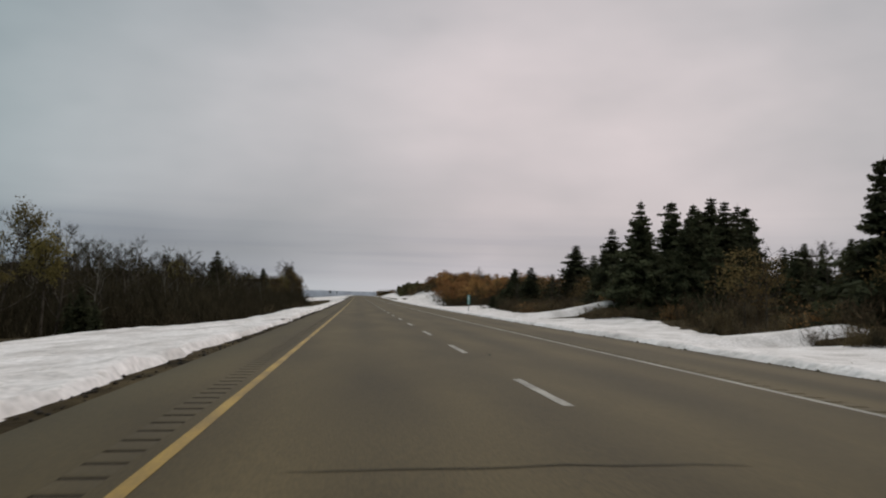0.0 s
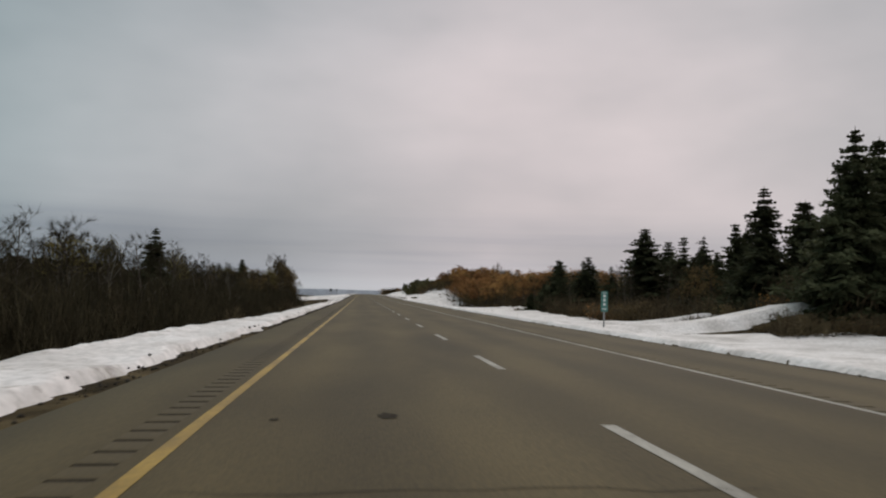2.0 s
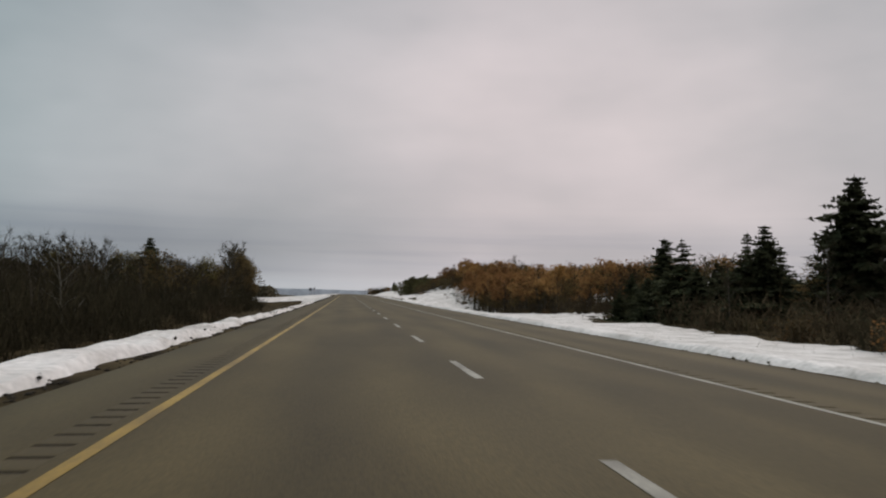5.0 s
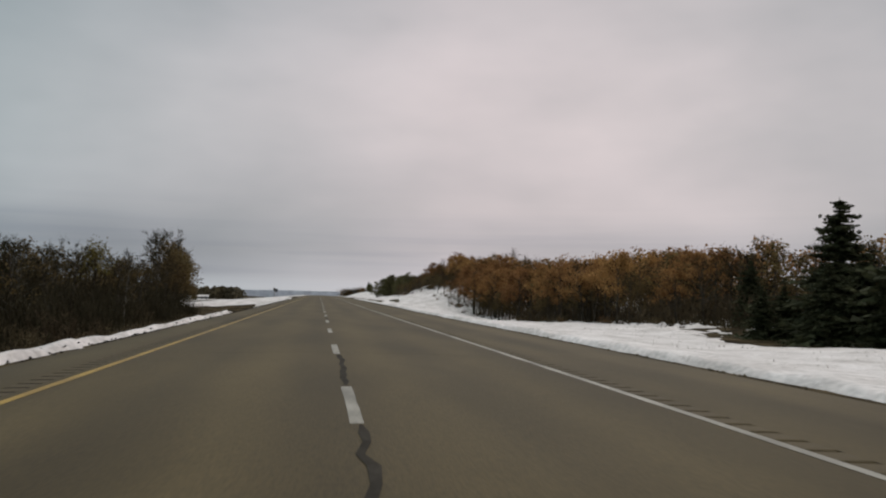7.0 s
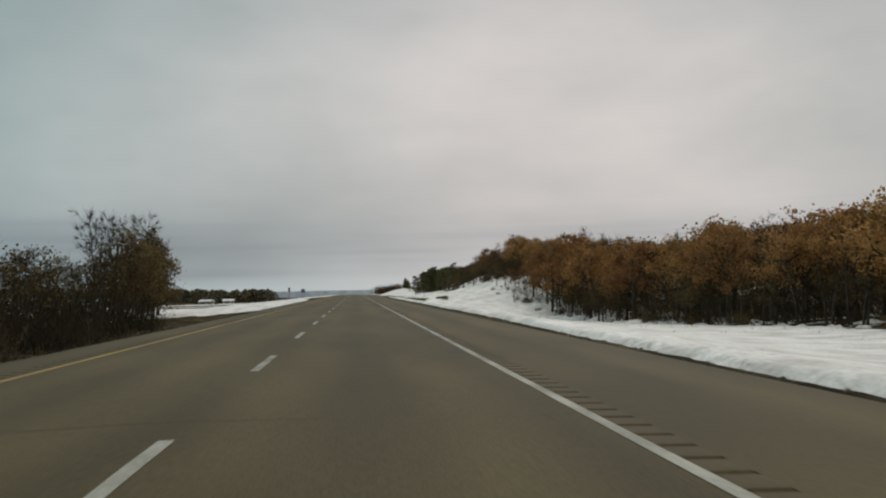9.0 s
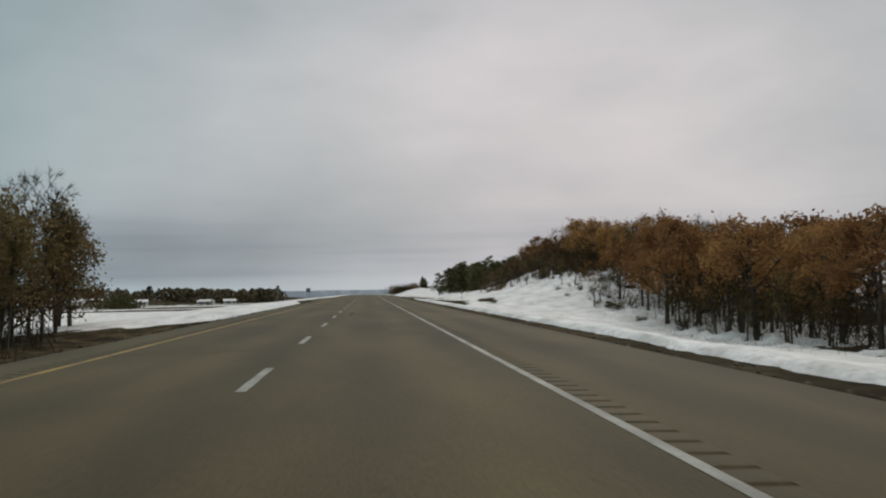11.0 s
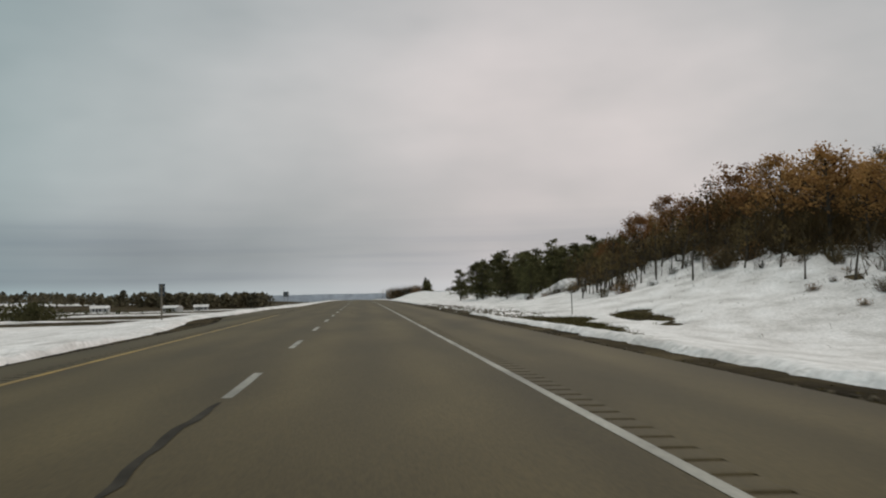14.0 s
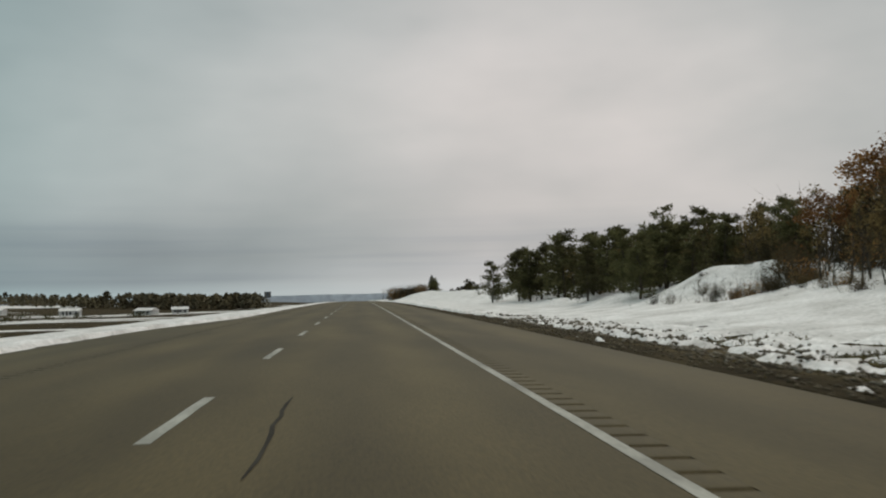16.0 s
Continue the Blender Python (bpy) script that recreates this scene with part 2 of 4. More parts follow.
TURF = material("matted_olive_grass", [(0.052, 0.042, 0.017), (0.092, 0.075, 0.031), (0.140, 0.108, 0.050)], scale=0.8, rough=1.0, spec=0.05)
OLIVE = material("faded_olive_leaves", [(0.070, 0.056, 0.018), (0.115, 0.092, 0.030), (0.155, 0.125, 0.045)], scale=0.6, rough=0.85, per_object=0.25, fine=4, spec=0.1, thin=0.4)
BRUSH = material("brown_brush", [(0.050, 0.037, 0.021), (0.087, 0.065, 0.038), (0.124, 0.095, 0.056)], scale=0.5, rough=1.0, per_object=0.3, spec=0.05)
FARWOOD = material("far_brown_wood", [(0.062, 0.054, 0.033), (0.098, 0.081, 0.046), (0.138, 0.108, 0.057)], scale=0.05, rough=0.95, fine=0.4)
STRAW = material("straw_grass", [(0.10, 0.078, 0.038), (0.17, 0.135, 0.068)], scale=0.7, rough=0.95)
GREEN = material("green_sign_sheeting", [(0.035, 0.135, 0.115), (0.055, 0.18, 0.155)], scale=3, rough=0.45)
SIGNWHITE = material("white_sign_sheeting", [(0.62, 0.64, 0.63), (0.72, 0.73, 0.72)], scale=4, rough=0.5)
STEEL = material("galvanised_steel", [(0.22, 0.23, 0.23), (0.33, 0.34, 0.34)], scale=5, rough=0.5, metal=0.6)
SIGNBACK = material("weathered_sign_back", [(0.035, 0.045, 0.055), (0.06, 0.07, 0.08)], scale=3, rough=0.6, metal=0.3)
WOODPOST = material("weathered_wood_post", [(0.11, 0.095, 0.075), (0.19, 0.165, 0.13)], scale=3, rough=0.9, stretch=(1, 1, 0.2))
PALEPOST = material("silvery_old_wood", [(0.24, 0.225, 0.20), (0.36, 0.34, 0.31)], scale=3, rough=0.9, stretch=(1, 1, 0.2))
SIDING = material("pale_house_siding", [(0.38, 0.38, 0.37), (0.50, 0.50, 0.48)], scale=1, rough=0.7)
ROOF = material("dark_shingle_roof", [(0.05, 0.045, 0.042), (0.09, 0.082, 0.075)], scale=2, rough=0.9)
PANE = material("dark_window_glass", [(0.02, 0.025, 0.03), (0.03, 0.035, 0.04)], scale=1, rough=0.1)
# pale blue stands for distance haze, put straight into the base colour
DISTANT = material("hazed_ridge", [(0.31, 0.335, 0.375), (0.35, 0.37, 0.41)], scale=0.004, rough=1.0)


# ---- shapes of the land ----
def hashed(ix, iy, seed):
    h = np.sin(ix * 127.1 + iy * 311.7 + seed * 74.7) * 43758.5453
    return h - np.floor(h)


def grain(x, y, size, seed=0, octaves=3):
    """Smooth noise from 0 to 1 over a plan, for whole arrays."""
    total, weight, out_ = 0.0, 1.0, 0.0
    for o in range(octaves):
        u, v = np.asarray(x, float) / size, np.asarray(y, float) / size
        iu, iv = np.floor(u), np.floor(v)
        fu, fv = u - iu, v - iv
        fu, fv = fu * fu * (3 - 2 * fu), fv * fv * (3 - 2 * fv)
        s = seed + 13 * o
        n = (hashed(iu, iv, s) * (1 - fu) + hashed(iu + 1, iv, s) * fu) * (1 - fv) + (hashed(iu, iv + 1, s) * (1 - fu) + hashed(iu + 1, iv + 1, s) * fu) * fv
        out_, total = out_ + weight * n, total + weight
        weight, size = weight * 0.5, size * 0.5
    return out_ / total


def ease(x, a, b):
    t = np.clip((np.asarray(x, float) - a) / (b - a), 0, 1)
    return t * t * (3 - 2 * t)


# the road's long profile: its bend (per 100 km) at every 100 m, from 50 m behind the start
BEND = [3.915, 3.047, 2.436, 1.328, 0.368, -1.953, -4.196, -2.981, -1.91, -1.317, -1.054]
LONG = np.arange(-60, 1100, 2.0)
slope_ = np.cumsum(np.interp(LONG, np.linspace(-50, 950, 11), BEND) * 1e-5) * 2.0
RISE = np.cumsum(slope_) * 2.0
start_ = np.searchsorted(LONG, 0.0)
RISE = RISE - slope_[start_] * (LONG - LONG[start_])
RISE = RISE - RISE[start_]
CROSSFALL, LANE, EDGE_L, EDGE_R = 0.0212, 3.70, -5.31, 7.05


def road_z(y):
    return np.interp(y, LONG, RISE)


def edge_left(y):
    """The pavement's median edge: it widens into an apron for a turn."""
    return EDGE_L - 2.05 * ease(y, 380, 402) * (1 - ease(y, 424, 446))


def surface_z(x, y):
    return road_z(y) - CROSSFALL * np.abs(x)


# the bank on the right: its height over the road at 31 m from the centre line
BANK_Y = [-60, 40, 55.8, 57.2, 66, 75, 87, 104, 111.4, 113, 117, 129.6, 131.4, 138, 145, 169, 200, 216, 230, 250, 275, 300, 340, 365, 380, 390, 402, 412, 424, 432, 445, 456, 486, 520, 600, 760, 900]
BANK_Z = [-0.6, -0.9, -1.2, 0.1, -0.9, -1.8, -1.0, -0.6, -0.4, 1.45, 1.2, -1.0, 0.2, -0.4, -1.0, -1.8, -1.5, -1.3, -1.9, -1.3, -1.8, -2.6, -3.9, -2.8, -1.4, 1.2, 2.7, 3.4, 3.9, 3.4, 2.3, 1.3, 0.9, 0.9, 2.0, 2.4, 1.5]


def land(x, y):
    """Height of the bare ground."""
    x, y = np.asarray(x, float), np.asarray(y, float)
    base = np.where(y < 900, road_z(np.minimum(y, 900)), 1.7) * (1 - ease(y, 900, 1300)) + 1.2 * ease(y, 900, 1300)
    # left: a gentle snow slope at first, a steep wooded one, then open fields
    d = np.maximum(edge_left(y) - 0.19 - x, 0)
    wooded = ease(y, 42, 78) * (1 - ease(y, 347, 368))
    fall = (1 - wooded) * np.minimum(0.085 * d, 3.3) + wooded * (np.minimum(0.36 * np.maximum(d - 1.25 - 1.0 * (1 - ease(y, 76, 102)) + 1.0 * ease(y, 145, 172), 0), 2.9))
    left = -0.03 - fall + 0.12 * (grain(x, y, 9.0, 3) - 0.5) * ease(d, 0.3, 5)
    left = left - 0.9 * ease(d, 60, 140) * ease(y, 350, 460) + ease(d, 80, 420) * ease(y, 430, 1150) * 10.5
    # right: a shallow ditch, then the bank and the hill behind it
    e = np.maximum(x - 8.7, 0)
    bank = np.interp(y, BANK_Y, BANK_Z)
    soft_bank = sum(np.interp(y + k, BANK_Y, BANK_Z) for k in (-9, -6, -3, 0, 3, 6, 9)) / 7
    bank = bank + (soft_bank - bank) * ease(x, 37, 46)
    s = np.clip(e / 22.3, 0, 1)
    hill = ease(y, 372, 410) * (1 - ease(y, 470, 560))
    beyond = np.maximum(x - 31, 0)
    right = -0.03 - 0.05 * np.clip(x - 7.3, 0, 1.4) + (bank + 0.1) * (s ** 1.7) - 1.05 * np.sin(np.pi * np.clip(s, 0, 1)) ** 0.9 * (1 - 0.25 * hill)
    right = right + np.minimum(beyond, 40) * (0.03 + 0.105 * hill)
    right = right + 0.22 * (grain(x, y, 7.0, 5, 2) - 0.5) * ease(e, 1, 8)
    right = right + 0.5 * (grain(x, y, 7.0, 6, 2) - 0.5) * ease(e, 6, 12) * hill
    # a snowy spur past the hollow, and smaller humps along the foot of the bank
    for cx, cy, rx, ry, k in ((28.0, 451, 2.8, 3.4, 1.55), (30.5, 447.5, 1.6, 2.4, 0.7), (26.0, 455, 1.5, 2.2, 0.5), (26.5, 439.5, 4.0, 4.5, -0.75), (24.5, 463, 2.6, 3.2, 0.8), (25.5, 471, 2.0, 3.2, 0.7), (22.8, 480, 2.2, 3.0, 0.6), (25, 745, 8, 45, 2.0)):
        right = right + k * np.exp(-((x - cx) / rx) ** 2 - ((y - cy) / ry) ** 2)
    rel = np.where(x < 0, left, right)
    under = (x > edge_left(y) - 0.02) & (x < EDGE_R + 0.02)
    return np.where(under, base - 0.45, base - CROSSFALL * np.minimum(np.abs(x), 7) + rel)


GRASSY = ((13.3, 390.5, 1.9, 7.4, 1.0), (18.9, 392.6, 1.0, 4.4, 1.0), (13.0, 382, 1.1, 5.5, 0.9), (12.2, 394.0, 1.0, 2.8, 0.85), (15.2, 396.0, 1.0, 1.8, 0.8), (19.4, 396.6, 1.1, 1.6, 0.9))


def snow_depth(x, y):
    """Depth of the snow over the ground; below zero the ground lies bare."""
    x, y = np.asarray(x, float), np.asarray(y, float)
    rag = grain(x, y, 1.6, 21, 4) - 0.5
    big = grain(x, y, 11.0, 22, 3) - 0.5
    d, e = edge_left(y) - x, x - EDGE_R
    # left verge
    crumb = grain(x, y, 0.42, 61, 2) - 0.5
    verge = 0.36 + 0.5 * rag + 0.32 * (grain(x * 0, y, 6.0, 27, 2) - 0.5) + 0.34 * crumb - 0.10 * ease(y, 150, 175)
    leftT = 0.25 * ease(d, verge, verge + 0.24) - 0.08 + 0.16 * rag * ease(d, 0.1, 0.8) + 0.24 * (grain(x, y, 0.9, 29, 3) - 0.5) * ease(d, 0.2, 0.6) * (1 - 0.6 * ease(d, 3.0, 6.0))
    gap = ease(y, 224, 246) * (1 - ease(y, 332, 342))
    leftT = leftT - 1.2 * gap * (1 - ease(-x + 14 * big, 62, 84))
    wide = grain(x, y, 34.0, 23, 3) - 0.5
    wood = ease(-x + 7 * big + 5 * rag + 1.6 * ease(y, 20, 40) * (1 - ease(y, 80, 110)) + 7.0 * ease(y, 186, 220), 16.5, 20.5) * (1 - ease(y + 8 * big + 40 * wide * ease(-x, 30, 60), 348, 366))
    leftT = leftT - 0.45 * wood * ease(y, -10, 10) + 0.25 * big * wood + (0.40 + 1.2 * wide) * ease(-x + 16 * wide, 52, 66) * wood
    # fields beyond the wood: bare strips lying across the view
    strips = grain(x * 0.07, y, 7.0, 31, 3) - 0.44 + 0.4 * (grain(x, y, 30, 33, 2) - 0.5)
    field = ease(-x, 34, 52) * ease(y, 480, 540)
    leftT = leftT - field * np.maximum(0, 0.34 + 0.30 * ease(y, 430, 520) - 2.6 * strips) * 1.1
    bare = ease(y + 7 * rag, 366, 390) * (1 - ease(y, 400, 407))
    leftT = leftT - 0.4 * ease(y, 342, 350) * (1 - ease(y, 400, 408)) * (1 - ease(d, 0.75 + 0.7 * rag, 1.25))
    leftT = leftT - 0.5 * bare * (1 - ease(d, 1.4 + 1.2 * rag, 2.4))
    # right verge and bank
    strip = 0.30 + 0.80 * ease(y, 235, 275) + 0.2 * ease(y, 384, 394) + 1.5 * ease(y, 394, 402) * (1 - ease(y, 425, 450))
    edge = strip * (0.86 + 0.55 * rag) + 0.30 * crumb
    rightT = 0.27 * ease(e, edge, edge + 0.38) - 0.10 + 0.12 * rag * ease(e, 0.2, 1.0) * (1 - 0.8 * ease(e, 2.0, 5.0)) + 0.15 * (grain(x, y, 0.8, 67, 3) - 0.5) * ease(e, 0.2, 0.8) * (1 - 0.7 * ease(e, 3.0, 6.0))
    rightT = rightT + 0.17 * ease(y, 394, 400) * (1 - ease(y, 424, 436)) * np.exp(-((e - 0.85 - 0.4 * rag) / 0.17) ** 2) * ease(rag, -0.1, 0.12)
    rubble = ease(y, 396, 404) * (1 - ease(y, 462, 480)) * (1 - ease(e + 5 * big, 5.0, 8.5))
    rightT = rightT - rubble * np.maximum(0, 0.26 - 1.8 * (grain(x, y, 0.75, 44, 3) - 0.43)) * 0.9
    back = ease(x + 4.5 * big + 2.5 * rag, 31.0, 33.4)
    litter = back * (0.62 - 0.30 * ease(y, 222, 252) - 0.36 * ease(y, 318, 340) * (1 - ease(x, 44, 54)) + 0.24 * ease(y, 398, 415))
    rightT = rightT - litter + back * ease(y, 222, 252) * (1.3 * rag + 0.55 * big + 1.1 * (grain(x, y, 0.9, 46, 2) - 0.5))
    rightT = rightT - 0.09 * ease(y, 370, 380) * (1 - ease(y, 395, 402)) * ease(e, 1.0, 1.7) * (1 - ease(e, 3.5, 5.0))
    for cx, cy, rx, ry, k in GRASSY:
        r2 = ((x - cx) / rx) ** 2 + ((y - cy) / ry) ** 2
        rightT = rightT - k * np.exp(-r2 * 1.2) * (0.62 + 1.7 * (grain(x, y, 1.1, 55, 3) - 0.5) + 0.3 * big)
    # bare faces where the bank is cut
    for y0, y1, x0 in ((55.2, 57.0, 28.0), (108.5, 112.6, 26.5), (128.8, 131.0, 27.5)):
        rightT = rightT - 0.6 * ease(x + 2 * rag, x0, x0 + 2) * ease(y, y0 - 2.5 * (y0 > 100), y0 + 0.4) * (1 - ease(y, y1 - 0.3, y1 + 0.3)) * (1 - ease(x + 4 * rag, 38, 46))
    rightT = rightT + (0.42 + 1.2 * wide) * ease(x + 20 * wide, 64, 80)
    far = ease(y, 560, 700)
    rightT = rightT * (1 - far) + far * (0.3 + 0.4 * big)
    return np.where(x < 0, leftT, rightT)


def sheet(name, xs, ys, fz, mat, keep=None):
    """A grid over the plan, as one mesh."""
    X, Y = np.meshgrid(np.asarray(xs, float), np.asarray(ys, float))
    Z = fz(X, Y)
    ny, nx = X.shape
    verts = np.stack([X.ravel(), Y.ravel(), Z.ravel()], -1)
    a = (np.arange(ny - 1)[:, None] * nx + np.arange(nx - 1)[None, :])
    if keep is not None:
        k = keep(X, Y)
        k = k[:-1, :-1] | k[1:, :-1] | k[:-1, 1:] | k[1:, 1:]
        a = a[k]
    a = a.ravel()
    faces = np.stack([a, a + 1, a + 1 + nx, a + nx], -1)
    used = np.unique(faces)
    remap = np.zeros(len(verts), int)
    remap[used] = np.arange(len(used))
    return mesh_of(name, verts[used], remap[faces], mat)


def mesh_of(name, verts, faces, mat, smooth=True):
    me = bpy.data.meshes.new(name)
    faces = np.asarray(faces)
    me.vertices.add(len(verts))
    me.vertices.foreach_set("co", np.asarray(verts, np.float32).ravel())
    n = faces.shape[1]
    me.loops.add(faces.size)
    me.loops.foreach_set("vertex_index", faces.ravel().astype(np.int32))
    me.polygons.add(len(faces))
    me.polygons.foreach_set("loop_start", np.arange(0, faces.size, n, dtype=np.int32))
    me.polygons.foreach_set("loop_total", np.full(len(faces), n, np.int32))
    if smooth:
        me.polygons.foreach_set("use_smooth", np.ones(len(faces), bool))
    me.update(calc_edges=True)
    me.validate()
    for m in (mat if isinstance(mat, (list, tuple)) else [mat]):
        me.materials.append(m)
    return me


def spread(*parts):
    return np.unique(np.round(np.concatenate([np.arange(a, b, s) for a, b, s in parts]), 3))


# ---- ground, snow, road ----
XS = spread((-4200, -400, 380), (-400, -120, 28), (-120, -45, 5), (-45, -14, 1.3), (-14, -5.6, 0.42), (-5.6, -5.3, 0.12), (-5, 7, 2.0), (7.05, 7.65, 0.15), (7.6, 14, 0.42), (14, 36, 0.9), (36, 75, 2.4), (75, 180, 12), (180, 4400, 420))
YS = spread((-300, -20, 40), (-20, 460, 2.0), (460, 640, 3), (640, 1000, 12), (1000, 4600, 300))
ground = tagged(new("ground", sheet("ground", XS, YS, land, EARTH)), "brown dead grass and bare dirt under the snow", "ground", kind="structure")


def snow_z(x, y):
    return land(x, y) + snow_depth(x, y)


def snow_keep(x, y):
    off_road = (x < edge_left(y) - 0.01) | (x > EDGE_R + 0.01)
    return off_road & (snow_depth(x, y) > -0.15)


SXL = spread((-1500, -400, 160), (-400, -120, 20), (-120, -45, 5), (-45, -14, 1.5), (-14, -8, 0.4), (-8, -5.33, 0.12), (-5.36, -5.32, 0.03))
SXR = spread((7.06, 7.10, 0.03), (7.14, 9.2, 0.12), (9.2, 14, 0.3), (14, 36, 0.7), (36, 90, 2.4), (90, 420, 12))
SYS = spread((-20, 460, 0.55), (460, 640, 1.8), (640, 1000, 8), (1000, 3000, 150))
for label, xs in (("old grainy snow along the median verge and over the fields", SXL), ("old settled snow over the ditch and the bank", SXR)):
    snow = tagged(new("snow_cover", sheet("snow_cover", xs, SYS, snow_z, SNOW, snow_keep)), label, "snow", kind="structure")

RUMBLE_L, RUMBLE_R, STEP = (-4.21, -3.90), (3.77, 4.08), 0.5
ACROSS = [EDGE_L - 0.10, EDGE_L, RUMBLE_L[0], RUMBLE_L[1], -LANE, -1.85, 0.0, 1.85, RUMBLE_R[0], RUMBLE_R[1], 5.5, EDGE_R, EDGE_R + 0.10]
ALONG = np.arange(-40, 960, 4.0)


def road_mesh():
    verts, faces = [], []
    for y in ALONG:
        for i, x in enumerate(ACROSS):
            drop = 0.30 if i in (0, len(ACROSS) - 1) else 0.0
            x = x + (float(edge_left(y)) - EDGE_L if i < 2 else 0.0)
            verts.append((x, y, float(surface_z(x, y)) - drop))
    n = len(ACROSS)
    for j in range(len(ALONG) - 1):
        for i in range(n - 1):
            if i in (2, 8) and -4 <= ALONG[j] < 560:
                continue
            a = j * n + i
            faces.append((a, a + 1, a + 1 + n, a + n))
    return mesh_of("road", verts, faces, ASPHALT, smooth=False)


road = tagged(new("road", road_mesh()), "worn grey-brown asphalt highway with two lanes and paved shoulders", "road", kind="structure")


def part(name, me, parent, label=""):
    ob = new(name, me)
    ob.parent = parent
    if label:
        tagged(ob, label)
    return ob


def rumble(x0, x1, dark):
    """A milled strip: flats with scooped grooves across it."""
    verts, faces, mats = [], [], []
    prof = [(0.0, 0), (0.375, 0), (0.388, -0.008), (0.425, -0.012), (0.462, -0.008), (0.475, 0)]
    ys = [y + p for y in np.arange(-4, 560, STEP) for p, _ in prof] + [560.0]
    dz = [q for _ in np.arange(-4, 560, STEP) for _, q in prof] + [0.0]
    for y, q in zip(ys, dz):
        for x in (x0, x1):
            verts.append((x, y, float(surface_z(x, y)) + q))
    for k in range(len(ys) - 1):
        a = 2 * k
        faces.append((a, a + 1, a + 3, a + 2))
        mats.append(1 if dz[k] < 0 or dz[k + 1] < 0 else 0)
    me = mesh_of("rumble_strip", verts, faces, [ASPHALT, dark], smooth=False)
    me.polygons.foreach_set("material_index", np.array(mats, np.int32))
    return me


for (x0, x1), dark in ((RUMBLE_L, GROOVE), (RUMBLE_R, FAINT)):
    tagged(part("rumble_strip", rumble(x0, x1, dark), road, "milled rumble grooves along the shoulder"), kind="stuff")


def stripe(x, width, y0, y1, mat, name, step=4.0, ragged=0.0, lift=0.005):
    """A painted stripe along the road, with a slightly uneven edge."""
    n = max(2, int((y1 - y0) / step) + 1)
    verts, faces = [], []
    for k in range(n):
        y = y0 + (y1 - y0) * k / (n - 1)
        j1, j2 = (random.uniform(-ragged, ragged) for _ in range(2))
        for xx in (x - width / 2 + j1, x + width / 2 + j2):
            verts.append((xx, y, float(surface_z(xx, y)) + lift))
    for k in range(n - 1):
        faces.append((2 * k, 2 * k + 1, 2 * k + 3, 2 * k + 2))
    return mesh_of(name, verts, faces, mat, smooth=False)


part("yellow_edge_line", stripe(-LANE, 0.125, -20, 397, YELLOW, "yellow_edge_line", 1.5, 0.006), road, "worn yellow line along the median side")
part("white_edge_line", stripe(LANE, 0.125, -20, 900, WHITE, "white_edge_line", 1.5, 0.006), road, "worn white line along the outer lane")
for k in range(-1, 66):
    y = 0.40 + 9.0 * k - 0.28 * (k == 3)
    part("lane_dash", stripe(0.0, 0.13, y, y + 3.1, WHITE, "lane_dash", 0.5, 0.006), road)


def crack(points, width, name="crack_seal", lift=0.006):
    """A wandering band of tar along a few points of the plan."""
    pts = []
    for (xa, ya), (xb, yb) in zip(points, points[1:]):
        n = max(2, int(math.hypot(xb - xa, yb - ya) / 0.45))
        for k in range(n):
            pts.append((xa + (xb - xa) * k / n + random.gauss(0, 0.02), ya + (yb - ya) * k / n + random.gauss(0, 0.03)))
    pts.append(points[-1])
    verts, faces = [], []
    for k, (x, y) in enumerate(pts):
        a, b = pts[max(0, k - 1)], pts[min(len(pts) - 1, k + 1)]
        dx, dy = b[0] - a[0], b[1] - a[1]
        l = math.hypot(dx, dy) or 1
        w = width * random.uniform(0.75, 1.2) * (0.4 if k in (0, len(pts) - 1) else 1)
        for s in (-1, 1):
            xx, yy = x - dy / l * w * s / 2, y + dx / l * w * s / 2
            verts.append((xx, yy, float(surface_z(xx, yy)) + lift))
    for k in range(len(pts) - 1):
        faces.append((2 * k, 2 * k + 2, 2 * k + 3, 2 * k + 1))
    return part(name, mesh_of(name, verts, faces, TAR, smooth=False), road)


rng = random.Random(5)
for y, x0, x1, wide in ((6.0, -2.8, 0.5, 0.034), (31.5, -0.4, 3.5, 0.022), (55.0, -3.4, 0.3, 0.016), (73.0, -3.3, 3.2, 0.014), (83.2, -1.6, 0.8, 0.013), (93.0, -3.3, 1.5, 0.024), (117, -3.3, 0.4, 0.014), (143, -1.5, 3.4, 0.014), (168.6, -1.6, 0.9, 0.026),
                        (190.0, -3.4, 3.2, 0.034), (229.5, -3.5, 1.4, 0.014), (256, -0.6, 3.5, 0.016), (286.8, -3.5, 0.2, 0.034), (331, -1.6, 3.4, 0.010), (383.7, -3.4, 3.3, 0.015)):
    n = 5
    crack([(x0 + (x1 - x0) * k / n, y + rng.uniform(-.13, .13)) for k in range(n + 1)], wide)
crack([(0.74, 107.8), (0.66, 106.2)], 0.05)
crack([(0.50, 18.7), (0.52, 18.3), (0.44, 17.9), (0.30, 17.6), (0.10, 17.4)], 0.035)
crack([(0.02, 174.3), (-0.03, 177.0), (0.03, 180.3)], 0.09)
crack([(0.0, 183.7), (0.04, 186.5), (0.02, 189.3)], 0.09)
crack([(0.06, 211.8), (0.03, 214.0), (0.0, 216.3)], 0.07)
crack([(0.76, 315.6), (0.70, 314.6), (0.79, 313.6), (0.66, 312.9), (0.70, 312.2), (0.62, 311.5), (0.74, 311.0), (0.66, 310.2), (0.72, 309.3)], 0.085)
crack([(0.02, 351.0), (-0.08, 349.2), (0.0, 346.5)], 0.09)
